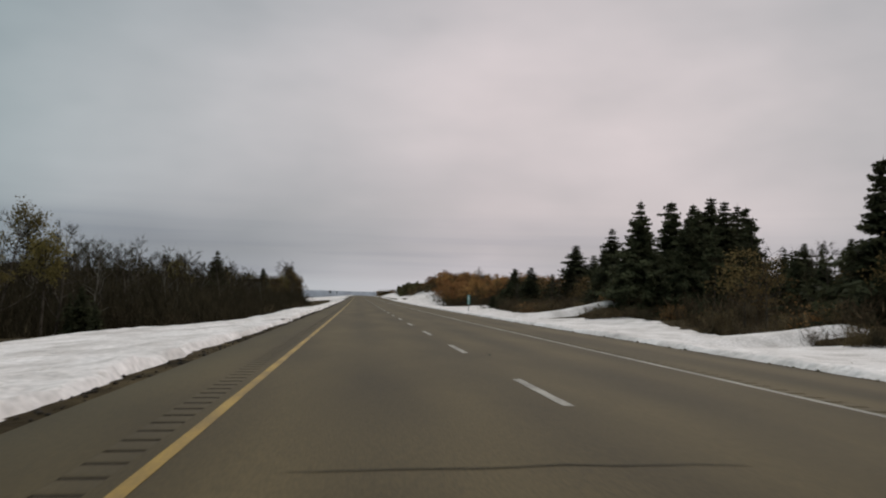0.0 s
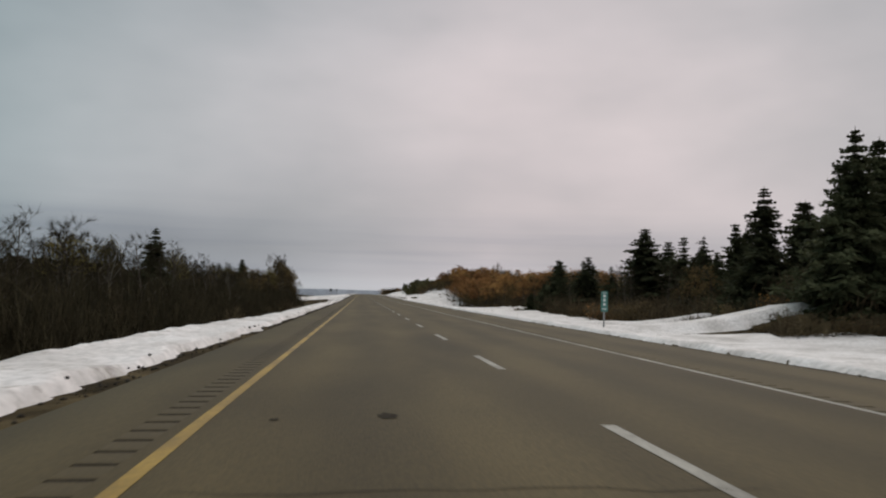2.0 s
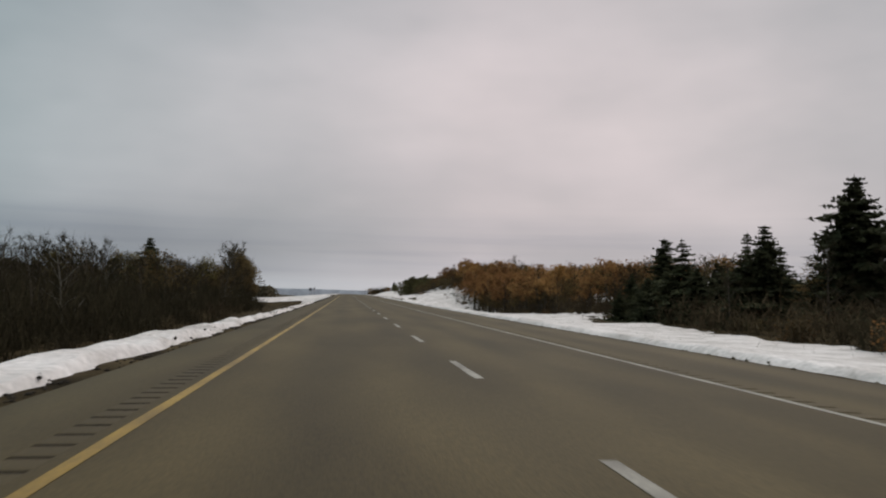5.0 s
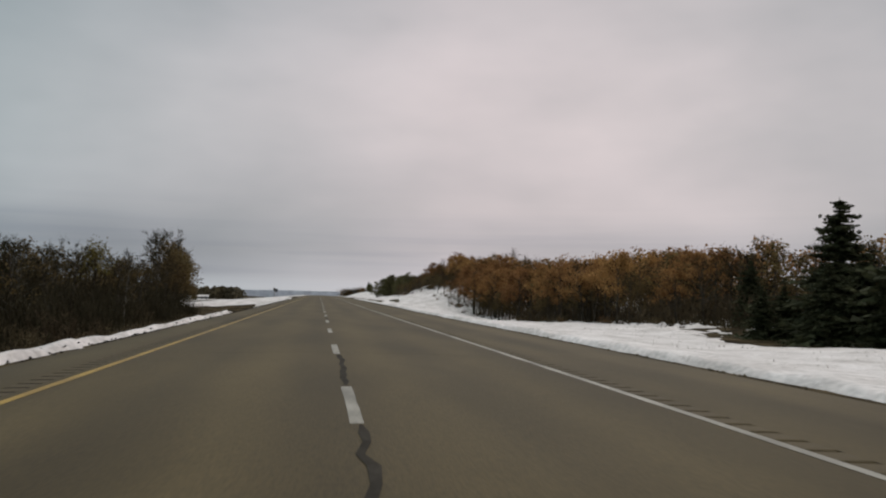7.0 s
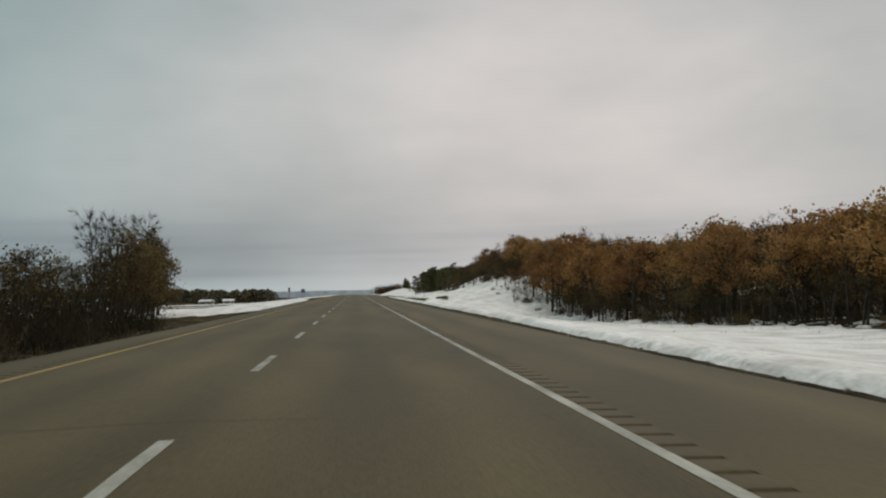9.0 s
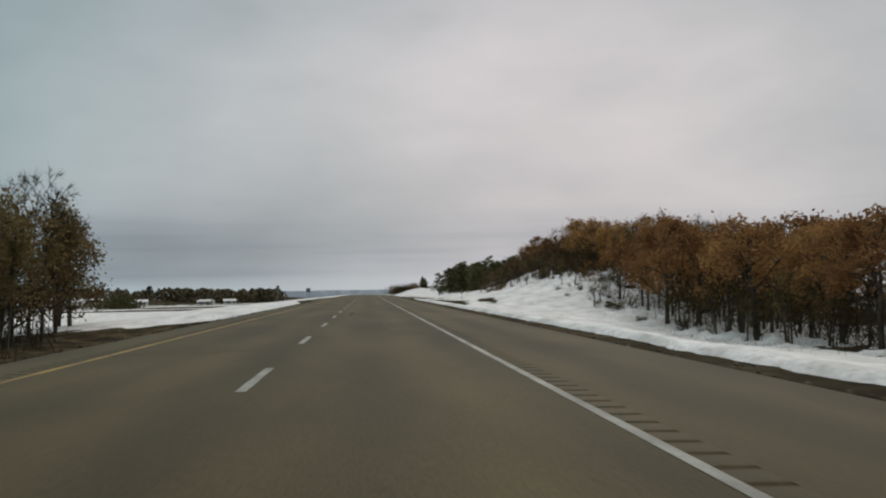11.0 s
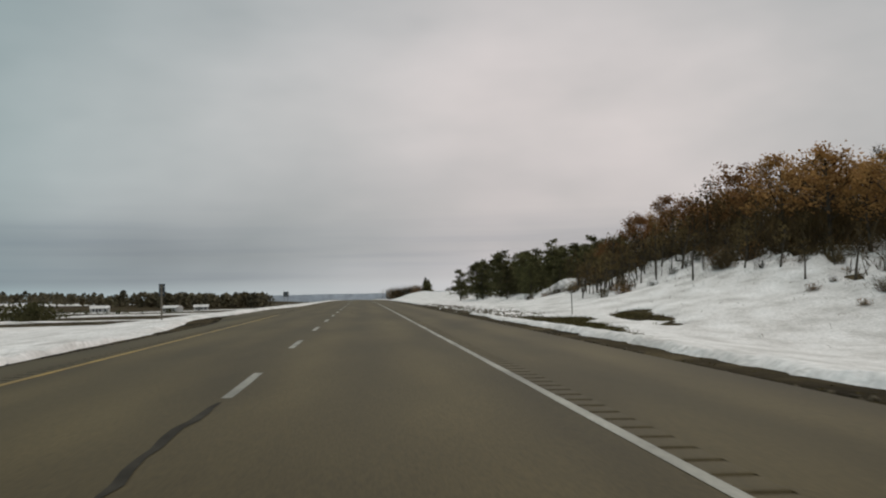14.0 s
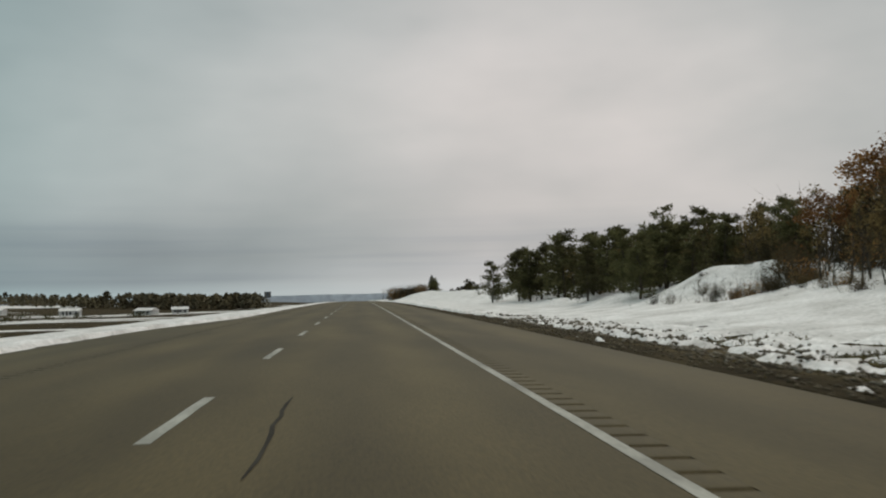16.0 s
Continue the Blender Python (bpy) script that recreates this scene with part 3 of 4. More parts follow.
crack([(0.95, 399.5), (0.92, 398.3), (1.0, 396.3), (0.96, 395.0)], 0.04)


def blotch(x, y, r, ry):
    """An old oil and tar stain, an uneven flat patch."""
    n = 22
    rad = [rng.uniform(0.72, 1.12) for _ in range(n)]
    verts = [(x, y, float(surface_z(x, y)) + 0.006)]
    for k in range(n):
        a = 2 * math.pi * k / n
        xx, yy = x + r * rad[k] * math.cos(a), y + ry * rad[k] * math.sin(a)
        verts.append((xx, yy, float(surface_z(xx, yy)) + 0.006))
    part("tar_patch", mesh_of("tar_patch", verts, [(0, 1 + k, 1 + (k + 1) % n) for k in range(n)], GROOVE, smooth=False), road, "dark tar patch on the asphalt")


blotch(-1.98, 58.2, 0.105, 0.22)
blotch(-3.05, 58.0, 0.05, 0.07)


# far ridge along the horizon, with distance haze painted into its colour
def ridge():
    a = np.linspace(radians(-75), radians(75), 260)
    r = 3900.0
    top = 14 + 16 * grain(a * 40, 0 * a, 5.0, 71, 4) + 6
    verts, faces = [], []
    for k in range(len(a)):
        for dr, z in ((0, -30), (0, top[k]), (260, top[k] * 0.6), (260, -30)):
            verts.append(((r + dr) * math.sin(a[k]), (r + dr) * math.cos(a[k]), z))
    for k in range(len(a) - 1):
        for i in range(3):
            b = 4 * k + i
            faces.append((b, b + 4, b + 5, b + 1))
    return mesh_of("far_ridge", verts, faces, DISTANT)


tagged(new("backdrop_ridge", ridge()), "low wooded ridge along the horizon, its colour paled blue for haze", "hills", kind="structure")


# ---- trees and brush: meshes built once, then copied ----
class Mass:
    """Vertices and triangles of one part."""

    def __init__(self):
        self.v, self.f, self.n = [], [], 0

    def add(self, verts, faces):
        verts, faces = np.asarray(verts, float), np.asarray(faces, int)
        self.v.append(verts)
        self.f.append(faces + self.n)
        self.n += len(verts)

    def tube(self, pts, radii, sides=5):
        pts = np.asarray(pts, float)
        n = len(pts)
        ring = []
        for k in range(n):
            d = pts[min(n - 1, k + 1)] - pts[max(0, k - 1)]
            d = d / (np.linalg.norm(d) + 1e-9)
            u = np.cross(d, (0.3, 1, 0.2) if abs(d[2]) > 0.8 else (0, 0, 1))
            u = u / (np.linalg.norm(u) + 1e-9)
            w = np.cross(d, u)
            a = np.arange(sides) * 2 * np.pi / sides
            ring.append(pts[k] + radii[k] * (np.cos(a)[:, None] * u + np.sin(a)[:, None] * w))
        faces = []
        for k in range(n - 1):
            for s in range(sides):
                a, b = k * sides + s, k * sides + (s + 1) % sides
                faces += [(a, b, b + sides), (a, b + sides, a + sides)]
        self.add(np.concatenate(ring), faces)

    def blades(self, at, along, width):
        """Thin slivers: a triangle each, from a place along a direction."""
        at, along = np.asarray(at, float), np.asarray(along, float)
        n = len(at)
        side = np.cross(along, np.random.normal(size=(n, 3)))
        side = side / (np.linalg.norm(side, axis=1)[:, None] + 1e-9) * np.asarray(width).reshape(-1, 1) / 2
        v = np.stack([at - side, at + side, at + along], 1).reshape(-1, 3)
        self.add(v, np.arange(3 * n).reshape(n, 3))

    def leaves(self, at, size):
        """Small bent leaves: two triangles each, turned at random."""
        at = np.asarray(at, float)
        n = len(at)
        u = np.random.normal(size=(n, 3))
        u = u / np.linalg.norm(u, axis=1)[:, None]
        w = np.cross(u, np.random.normal(size=(n, 3)))
        w = w / np.linalg.norm(w, axis=1)[:, None]
        s = (np.random.uniform(0.6, 1.3, n) * size)[:, None]
        nn = np.cross(u, w) * s * 0.25
        v = np.stack([at - u * s * 0.6, at + w * s * 0.42 + nn, at + u * s * 0.6, at - w * s * 0.42 + nn], 1).reshape(-1, 3)
        b = np.arange(n)[:, None] * 4
        self.add(v, np.concatenate([b + np.array([[0, 1, 2]]), b + np.array([[0, 2, 3]])]))

    def mesh(self, name, mat, smooth=False):
        return mesh_of(name, np.concatenate(self.v), np.concatenate(self.f), mat, smooth)


def tree_thing(name, parts, label, category="tree", group=""):
    root = new(name)
    root.empty_display_size = 0.3
    tagged(root, label, category, group)
    for pname, me, plabel in parts:
        p = part(pname, me, root, plabel)
        if pname == "branchwork":
            tagged(p, kind="stuff")
    return root


def spruce(h, spread_, seed, levels=34, thin=0.0, label="", fine=1):
    """A spruce: whorls of drooping boughs, each fringed with sprays of needles."""
    np.random.seed(seed)
    rd = random.Random(seed)
    trunk, crown = Mass(), Mass()
    lean = np.array([rd.uniform(-.02, .02), rd.uniform(-.02, .02), 1.0])
    trunk.tube([lean * z for z in np.linspace(-0.4, h * 0.97, 7)], np.linspace(0.013 * h + 0.04, 0.015, 7), 6)
    for k in range(levels):
        f = (k + rd.uniform(-.3, .3)) / levels
        z = h * (0.05 + 0.94 * f)
        r = spread_ * ((1 - f) ** 0.95 * 0.94 + 0.05) * rd.uniform(0.55, 1.22) * (1 + 0.16 * math.sin(9 * f + seed)) + 0.08
        n = 7 if f < 0.6 else 5
        a0 = rd.uniform(0, 6.28)
        for i in range(n):
            if rd.random() < thin + 0.22 * max(0.0, f - 0.45):
                continue
            a = a0 + 6.283 * i / n + rd.uniform(-.35, .35)
            L = r * rd.uniform(0.5, 1.3)
            out_ = np.array([math.cos(a), math.sin(a), 0])
            side = np.array([-math.sin(a), math.cos(a), 0])
            m = 5 if L > 0.9 else 3
            s = np.linspace(0.12, 1, m)
            droop = -0.42 * s ** 1.3 + 0.16 * s ** 3 + 0.25 * f * s
            spine = lean * z + out_ * (L * s)[:, None] + np.array([0, 0, 1]) * (L * droop)[:, None]
            q = 4 * fine
            base = np.repeat(spine, q, 0) + np.random.normal(0, (0.03 + 0.03 * (fine > 1)) * L, (q * m, 3))
            sgn = np.tile([1, -1] * (2 * fine), m)[:, None]
            w = (0.44 * L * (1.12 - np.repeat(s, q)))[:, None] + 0.10
            along = side * sgn * w * np.random.uniform(0.5, 1.1, (q * m, 1)) + out_ * w * np.random.uniform(0.2, 0.9, (q * m, 1)) + np.array([0, 0, -1]) * w * np.random.uniform(-0.05, 0.75, (q * m, 1))
            crown.blades(base, along, (0.24 + 0.16 * np.random.rand(q * m) + 0.10 * L) / (1.0 if fine == 1 else 1.9))
            crown.blades([spine[-1]], [out_ * 0.25 * L + np.array([0, 0, 0.05])], [0.14])
    top = lean * h * 0.95
    crown.blades([top] * 3, [np.array([0, 0, 0.06 * h])] * 3, [0.1] * 3)
    return tree_thing("spruce_tree", [("trunk", trunk.mesh("trunk", BARK), ""), ("crown", crown.mesh("crown", NEEDLE), "")], label or "dark green spruce standing at the edge of the wood", group="spruces by the highway")


def grow(wood, twigs, tips, p, d, length, radius, depth, rd, spread_=0.55, up=0.12, kids=(2, 4), bend=0.16):
    """One limb and all that forks from it."""
    n = 4 if depth > 1 else (3 if depth else 2)
    pts, q = [np.array(p)], np.array(p, float)
    d = np.array(d, float)
    for k in range(n):
        d = d + np.array([rd.gauss(0, bend), rd.gauss(0, bend), rd.gauss(0, bend * 0.5) + up * 0.3])
        d = d / np.linalg.norm(d)
        q = q + d * length / n
        pts.append(q.copy())
    if depth:
        (wood if depth > 1 else twigs).tube(pts, np.linspace(radius, radius * 0.55, n + 1), 5 if depth > 2 else 3)
    else:
        twigs.blades([pts[0]], [pts[-1] - pts[0]], [radius * 2 + 0.01])
    if depth == 0:
        tips.append((pts[1], pts[-1]))
        return
    for _ in range(rd.randint(*kids)):
        f = rd.uniform(0.35, 1.0)
        i = min(n - 1, int(f * n))
        at = pts[i] + (pts[i + 1] - pts[i]) * (f * n - i)
        nd = d + np.array([rd.gauss(0, spread_), rd.gauss(0, spread_), rd.gauss(0.05, spread_ * 0.55) + up])
        nd = nd / np.linalg.norm(nd)
        grow(wood, twigs, tips, at, nd, length * rd.uniform(0.5, 0.8), radius * 0.52, depth - 1, rd, spread_, up, kids, bend)


def broadleaf(h, seed, leaf=None, leaf_n=6, leaf_size=0.24, bare_top=0.0, bark=None, name="oak_tree", label="", limbs=11, low=0.28, reach=0.36, slim=1.0, twig_n=3, spray=9):
    """A broadleaved tree: trunk, limbs from low up, twigs, and what leaves still hang."""
    np.random.seed(seed)
    rd = random.Random(seed)
    wood, twigs, crown, tips = Mass(), Mass(), Mass(), []
    pts, q = [], np.array([0, 0, -0.4])
    d = np.array([rd.uniform(-.06, .06), rd.uniform(-.06, .06), 1.0])
    n = 8
    for k in range(n + 1):
        pts.append(q.copy())
        d = d + np.array([rd.gauss(0, .05), rd.gauss(0, .05), 0.05])
        d = d / np.linalg.norm(d)
        q = q + d * (h * 0.86 + 0.4) / n
    r0 = (0.014 * h + 0.03) * slim
    wood.tube(pts, np.linspace(r0, r0 * 0.2, n + 1), 6)
    for k in range(limbs):
        f = low + (0.98 - low) * (k + rd.random()) / limbs
        i = min(n - 1, int(f * n))
        at = pts[i] + (pts[i + 1] - pts[i]) * (f * n - i)
        a = k * 2.4 + rd.uniform(-.5, .5)
        nd = np.array([math.cos(a), math.sin(a), rd.uniform(0.25, 0.9) + 0.5 * f])
        nd = nd / np.linalg.norm(nd)
        L = h * reach * (1.12 - 0.75 * f) * rd.uniform(0.7, 1.15)
        grow(wood, twigs, tips, at, nd, L, r0 * 0.42 * (1.15 - 0.6 * f), 2, rd, kids=(2, twig_n + 1))
    ends = np.array([t[1] for t in tips])
    mids = np.array([t[0] for t in tips])
    # fine sprays at every tip
    m = 1 if leaf else spray
    e = np.repeat(ends, m, 0) + (np.repeat(mids, m, 0) - np.repeat(ends, m, 0)) * np.random.rand(len(ends) * m, 1) * 0.8
    dirs = np.repeat(ends - mids, m, 0)
    dirs = dirs / (np.linalg.norm(dirs, axis=1)[:, None] + 1e-9)
    dirs = (dirs + np.random.normal(0, 0.55, dirs.shape)) * np.random.uniform(0.25, 0.7, (len(dirs), 1)) * (0.055 * h + 0.25)
    twigs.blades(e, dirs, np.random.uniform(0.016, 0.034, len(e)))
    parts = [("trunk", wood.mesh("trunk", bark or BARK), ""), ("branchwork", twigs.mesh("branchwork", TWIG), "")]
    if leaf:
        keep = ends[(ends[:, 2] < h * (1 - bare_top)) | (np.random.rand(len(ends)) < 0.35)]
        at = np.repeat(keep, leaf_n, 0) + np.random.normal(0, 0.055 * h * 0.62, (len(keep) * leaf_n, 3))
        crown.leaves(at, leaf_size)
        parts.append(("crown", crown.mesh("crown", leaf), ""))
    return tree_thing(name, parts, label, group={"oak_tree": "oaks of the roadside woods", "bare_tree": "leafless trees of the roadside woods", "oak_sapling": "young oaks on the snow", "aspen_tree": "aspens where the wood ends"}.get(name, "poplars of the roadside wood"))


def pine(h, seed, label="dark green pine with a ragged crown on the snowy slope"):
    """A young pine: limbs from low down, with tufts of needles all along them."""
    np.random.seed(seed)
    rd = random.Random(seed)
    trunk, crown = Mass(), Mass()
    trunk.tube([(rd.uniform(-.05, .05) * k, rd.uniform(-.05, .05) * k, -0.5 + (h + 0.2) * k / 6) for k in range(7)], np.linspace(0.013 * h + 0.05, 0.02, 7), 6)
    for k in range(int(h * 6.0)):
        f = rd.uniform(0.06, 1.0)
        z = h * f
        a = rd.uniform(0, 6.283)
        L = h * 0.30 * (1.06 - f) ** 0.55 * rd.uniform(0.5, 1.25) + 0.15
        end = np.array([math.cos(a) * L, math.sin(a) * L, z + L * rd.uniform(-0.15, 0.40)])
        trunk.tube([(0, 0, z), tuple(np.array([0, 0, z]) * 0.5 + end * 0.5 + np.array([0, 0, -0.05 * L])), tuple(end)], [0.035, 0.022, 0.01], 3)
        n = 62
        s_ = np.random.uniform(0.3, 1.05, (n, 1))
        at = np.array([0, 0, z]) * (1 - s_) + end * s_ + np.random.normal(0, 0.09 * L + 0.09, (n, 3))
        dirs = np.random.normal(size=(n, 3)) + np.array([0, 0, 0.4])
        dirs = dirs / np.linalg.norm(dirs, axis=1)[:, None] * np.random.uniform(0.2, 0.46, (n, 1))
        crown.blades(at, dirs, np.full(n, 0.13))
    return tree_thing("pine_tree", [("trunk", trunk.mesh("trunk", BARK), ""), ("crown", crown.mesh("crown", PINE), "")], label, group="pines on the slope")


def shrub(h, seed, mat, stems=26, leafy=None, label=""):
    """A leafless shrub of many thin stems, with a few dead leaves."""
    np.random.seed(seed)
    rd = random.Random(seed)
    body = Mass()
    tips = []
    for k in range(stems):
        a, r = rd.uniform(0, 6.283), rd.uniform(0.2, 0.95)
        base = np.array([rd.gauss(0, .18 * h), rd.gauss(0, .18 * h), -0.25])
        top = base + np.array([math.cos(a) * r * h * 0.45, math.sin(a) * r * h * 0.45, h * rd.uniform(0.6, 1.05)])
        mid = (base + top) / 2 + np.random.normal(0, 0.05 * h, 3)
        body.tube([base, mid, top], [0.018, 0.012, 0.004], 3)
        n = 11
        s = np.random.uniform(0.25, 1, (n, 1))
        at = base + (top - base) * s
        body.blades(at, np.random.normal(0, 1, (n, 3)) * [0.13 * h, 0.13 * h, 0.09 * h] + [0, 0, 0.10 * h], np.full(n, 0.035))
        tips.append(at)
    parts = [("bush", body.mesh("bush", mat), "")]
    if leafy:
        crown = Mass()
        at = np.concatenate(tips)
        crown.leaves(at + np.random.normal(0, 0.08 * h, at.shape), 0.12)
        parts.append(("foliage", crown.mesh("foliage", leafy), ""))
    return tree_thing("shrub", parts, label or "bare brown shrub at the edge of the snow", "shrub", "shrubs along the wood edges")


HIDDEN = []


def plant(model, x, y, height, made_height, turn, sink=0.1, wide=1.0):
    s = height / made_height
    z = float(land(x, y)) - sink
    ob = copy_thing(model, pose(x, y, z, 0, 0, turn))
    ob.scale = (s * wide, s * wide, s)
    return ob


def stock(models):
    HIDDEN.extend(models)
    return models


SPRUCES = stock([spruce(12, 3.1, 1, 38), spruce(12, 3.5, 2, 40), spruce(12, 2.6, 3, 36, 0.10), spruce(12, 2.9, 4, 32, 0.25), spruce(12, 3.1, 5, 40, 0.0, fine=3), spruce(12, 3.4, 6, 42, 0.06, fine=3)])
OAKS = stock([broadleaf(10, 11 + k, RUST, leaf_n=18, leaf_size=0.24, bare_top=0.12 * (k % 3), label="oak holding rust-brown autumn leaves above the snow", limbs=13, low=0.33, slim=1.15) for k in range(5)])
FAROAKS = stock([broadleaf(10, 16 + k, RUST, leaf_n=9, leaf_size=0.36, bare_top=0.1 * k, label="oak holding rust-brown autumn leaves deep in the wood", limbs=11, low=0.46, twig_n=2) for k in range(2)])
DULLOAKS = stock([broadleaf(10, 21 + k, DULL, leaf_n=8, leaf_size=0.27, bare_top=0.25, label="thin oak with a few dull brown leaves by the median", limbs=13, low=0.28, reach=0.30) for k in range(3)])
OLIVES = stock([broadleaf(10, 31 + k, OLIVE, leaf_n=16, leaf_size=0.19, bark=(BARK if k else PALEBARK), name="poplar_tree", label="slender poplar with faded olive leaves in its crown", limbs=12, low=0.55, reach=0.30) for k in range(2)])
BARES = stock([broadleaf(10, 41 + k, name="bare_tree", label="leafless grey-brown tree in the roadside wood", limbs=15, low=0.2, reach=0.31, slim=0.8, twig_n=2, spray=16, bark=(PALEBARK if k == 2 else BARK)) for k in range(5)])
FARBARES = stock([broadleaf(10, 51 + k, name="bare_tree", label="leafless grey-brown tree deep in the roadside wood", limbs=10, low=0.25, reach=0.34, slim=0.8, twig_n=2, spray=10) for k in range(2)])
COLUMNS = stock([broadleaf(10, 81 + k, DULL, leaf_n=15, leaf_size=0.19, bare_top=0.15, name="aspen_tree", label="tall narrow aspen still holding dull olive-brown leaves", limbs=20, low=0.14, reach=0.20) for k in range(2)])
SAPLINGS = stock([broadleaf(10, 91 + k, DULL, leaf_n=3, leaf_size=0.3, bare_top=0.3, name="oak_sapling", label="thin young oak with a bare stem on the snow", limbs=7, low=0.5, reach=0.24, slim=1.5) for k in range(3)])
PINES = stock([pine(7, 61), pine(7, 62), pine(7, 63)])
SHRUBS = stock([shrub(2.2, 71, BRUSH, leafy=DULL), shrub(2.2, 72, BRUSH), shrub(2.2, 73, TWIG), shrub(2.0, 74, BRUSH, 30, RUST)])


def ground_rel(x, y):
    return float(land(x, y)) - float(road_z(y))


rd = random.Random(77)
TURN = lambda: rd.uniform(0, 360)
taken = []


def room_free(x, y):
    if any((x - a) ** 2 + (y - b) ** 2 < 8 for a, b in taken):
        return False
    taken.append((x, y))
    return True


# conifers: place, top over the road
for x, y, top, k in ((35, 112, 14.2, 4), (45, 117, 14.6, 1), (47.5, 113, 14.6, 0), (52, 119, 15.0, 2), (42.5, 110, 13.2, 1), (43, 121, 15.3, 5), (50, 124, 16.4, 1), (55.4, 124, 15.2, 5), (57, 131, 15.0, 0), (38, 63, 12.4, 5), (45, 84, 7.6, 2), (46, 91, 7.2, 0), (48, 96, 7.4, 3),
                     (36.6, 130, 12.1, 4), (39.5, 127, 10.6, 5), (42, 133, 11.2, 0), (38.5, 119, 11.5, 5), (40, 108, 11.8, 4), (45, 130, 12.4, 2), (52, 115, 13.0, 3), (41, 101, 10.5, 2), (47, 140, 10.0, 0),
                     (51.5, 209, 14.8, 1), (56, 201, 13.0, 2), (56, 208, 12.4, 0), (58, 197, 12.8, 3), (61, 204, 11.4, 1), (54, 190, 9.6, 2), (50, 182, 8.4, 0), (57, 180, 8.8, 1),
                     (40.9, 236, 9.6, 5), (38.8, 224, 8.8, 3), (45, 228, 6.2, 0), (44.5, 237, 6.2, 2), (42, 253, 5.4, 1), (39, 230, 5.0, 0), (46, 229, 6.0, 1), (39.2, 208.5, 8.5, 2), (39.6, 204.5, 8.9, 0), (47, 216, 7.8, 2), (38, 218, 5.2, 1),
                     (55.5, 112, 8.8, 4), (59, 113, 9.6, 1), (63, 116, 9.0, 2), (60.5, 105, 8.4, 0), (65, 110, 9.4, 1), (35.2, 238, 2.4, 1), (36.8, 231, 4.2, 1), (37.2, 224, 4.6, 0), (38.4, 240, 3.4, 2), (60, 70, 9.0, 0), (64, 84, 9.5, 2), (58, 56, 10.5, 1), (66, 100, 10.5, 3), (70, 120, 11.0, 1), (62, 135, 11.5, 0), (66, 150, 10.5, 2), (60, 165, 10, 1),
                     (-28.1, 159.6, 8.7, 4), (-29.2, 245.5, 8.0, 1), (-33, 243, 5.0, 0), (-31, 262, 5.8, 2), (-24, 71, 1.5, 1), (-22.6, 69.5, 0.2, 0), (-25.5, 72.5, 1.0, 2), (39, 141, 9.6, 0), (42, 146, 9.2, 1), (45, 151, 10.2, 3), (40.5, 150, 7.4, 1), (33.2, 760, 10.6, 1), (34.6, 762, 9.6, 1)):
    h = top * (1.07 if y < 150 else 1.03) - ground_rel(x, y)
    plant(SPRUCES[k], x, y, max(1.4, h), 12, TURN(), wide=(1.6 if 184 < y < 242 else 1.4 if h < 4 else 1.22))
for k in range(34):
    y = rd.uniform(60, 140)
    x = rd.uniform(41, 58)
    if y < 98 or (x + 2.3) / (y - 25.2) > 0.56 or not room_free(x, y):
        continue
    plant(SPRUCES[k % 4], x, y, rd.uniform(7.5, 11.0) + (2.5 if 95 < y < 128 else -1.5), 12, TURN())
# pines on the slope past the oaks
for x, y, top in ((25.8, 489, 7.9), (29.8, 466, 8.6), (36, 488, 9.4), (41.5, 485, 11.5), (46, 531, 12.5), (28, 478, 7.4), (31, 484, 8.0), (33, 474, 8.8), (27, 497, 6.8), (30, 503, 7.0), (36, 470, 9.2), (39, 462, 10.0), (33, 460, 8.0), (42, 472, 10.4),
                  (35, 452, 8.6), (40, 450, 9.4), (44, 458, 10.6), (24.5, 503, 6.4), (38, 497, 9.0), (34, 510, 8.4), (45, 490, 11.5), (31, 471, 6.5), (43, 505, 10.5), (50, 515, 12), (28.5, 456, 5.2), (25.0, 459, 4.8), (26.5, 463, 5.8), (23.5, 470, 5.0), (23, 526, 6.0), (24.5, 511, 6.9), (27, 520, 7.6), (29, 512, 7.8), (26, 503, 7.0), (31, 494, 8.0), (33, 480, 8.8), (29, 488, 7.6), (37, 478, 9.6), (27, 470, 6.6), (35, 464, 8.8), (37, 456, 9.0), (32, 468, 8.0), (40, 492, 10.5), (33, 502, 8.8)):
    plant(rd.choice(PINES), x, y, max(3.0, top * (0.88 if x > 31 else 1.0) - ground_rel(x, y)), 7, TURN(), wide=rd.uniform(1.2, 1.5))
for x, y, top in ((33, 453, 7.0), (36, 459, 8.0), (32, 463, 6.6), (39, 466, 9.0), (30, 475, 6.6), (34, 486, 7.6), (44, 476, 10.0), (28, 493, 6.4)):
    plant(rd.choice(DULLOAKS), x, y, top - ground_rel(x, y), 10, TURN(), wide=1.1)
# oak wood
placed = []


def room(x, y, gap):
    if any((x - a) ** 2 + (y - b) ** 2 < gap * gap for a, b in placed):
        return False
    placed.append((x, y))
    return True


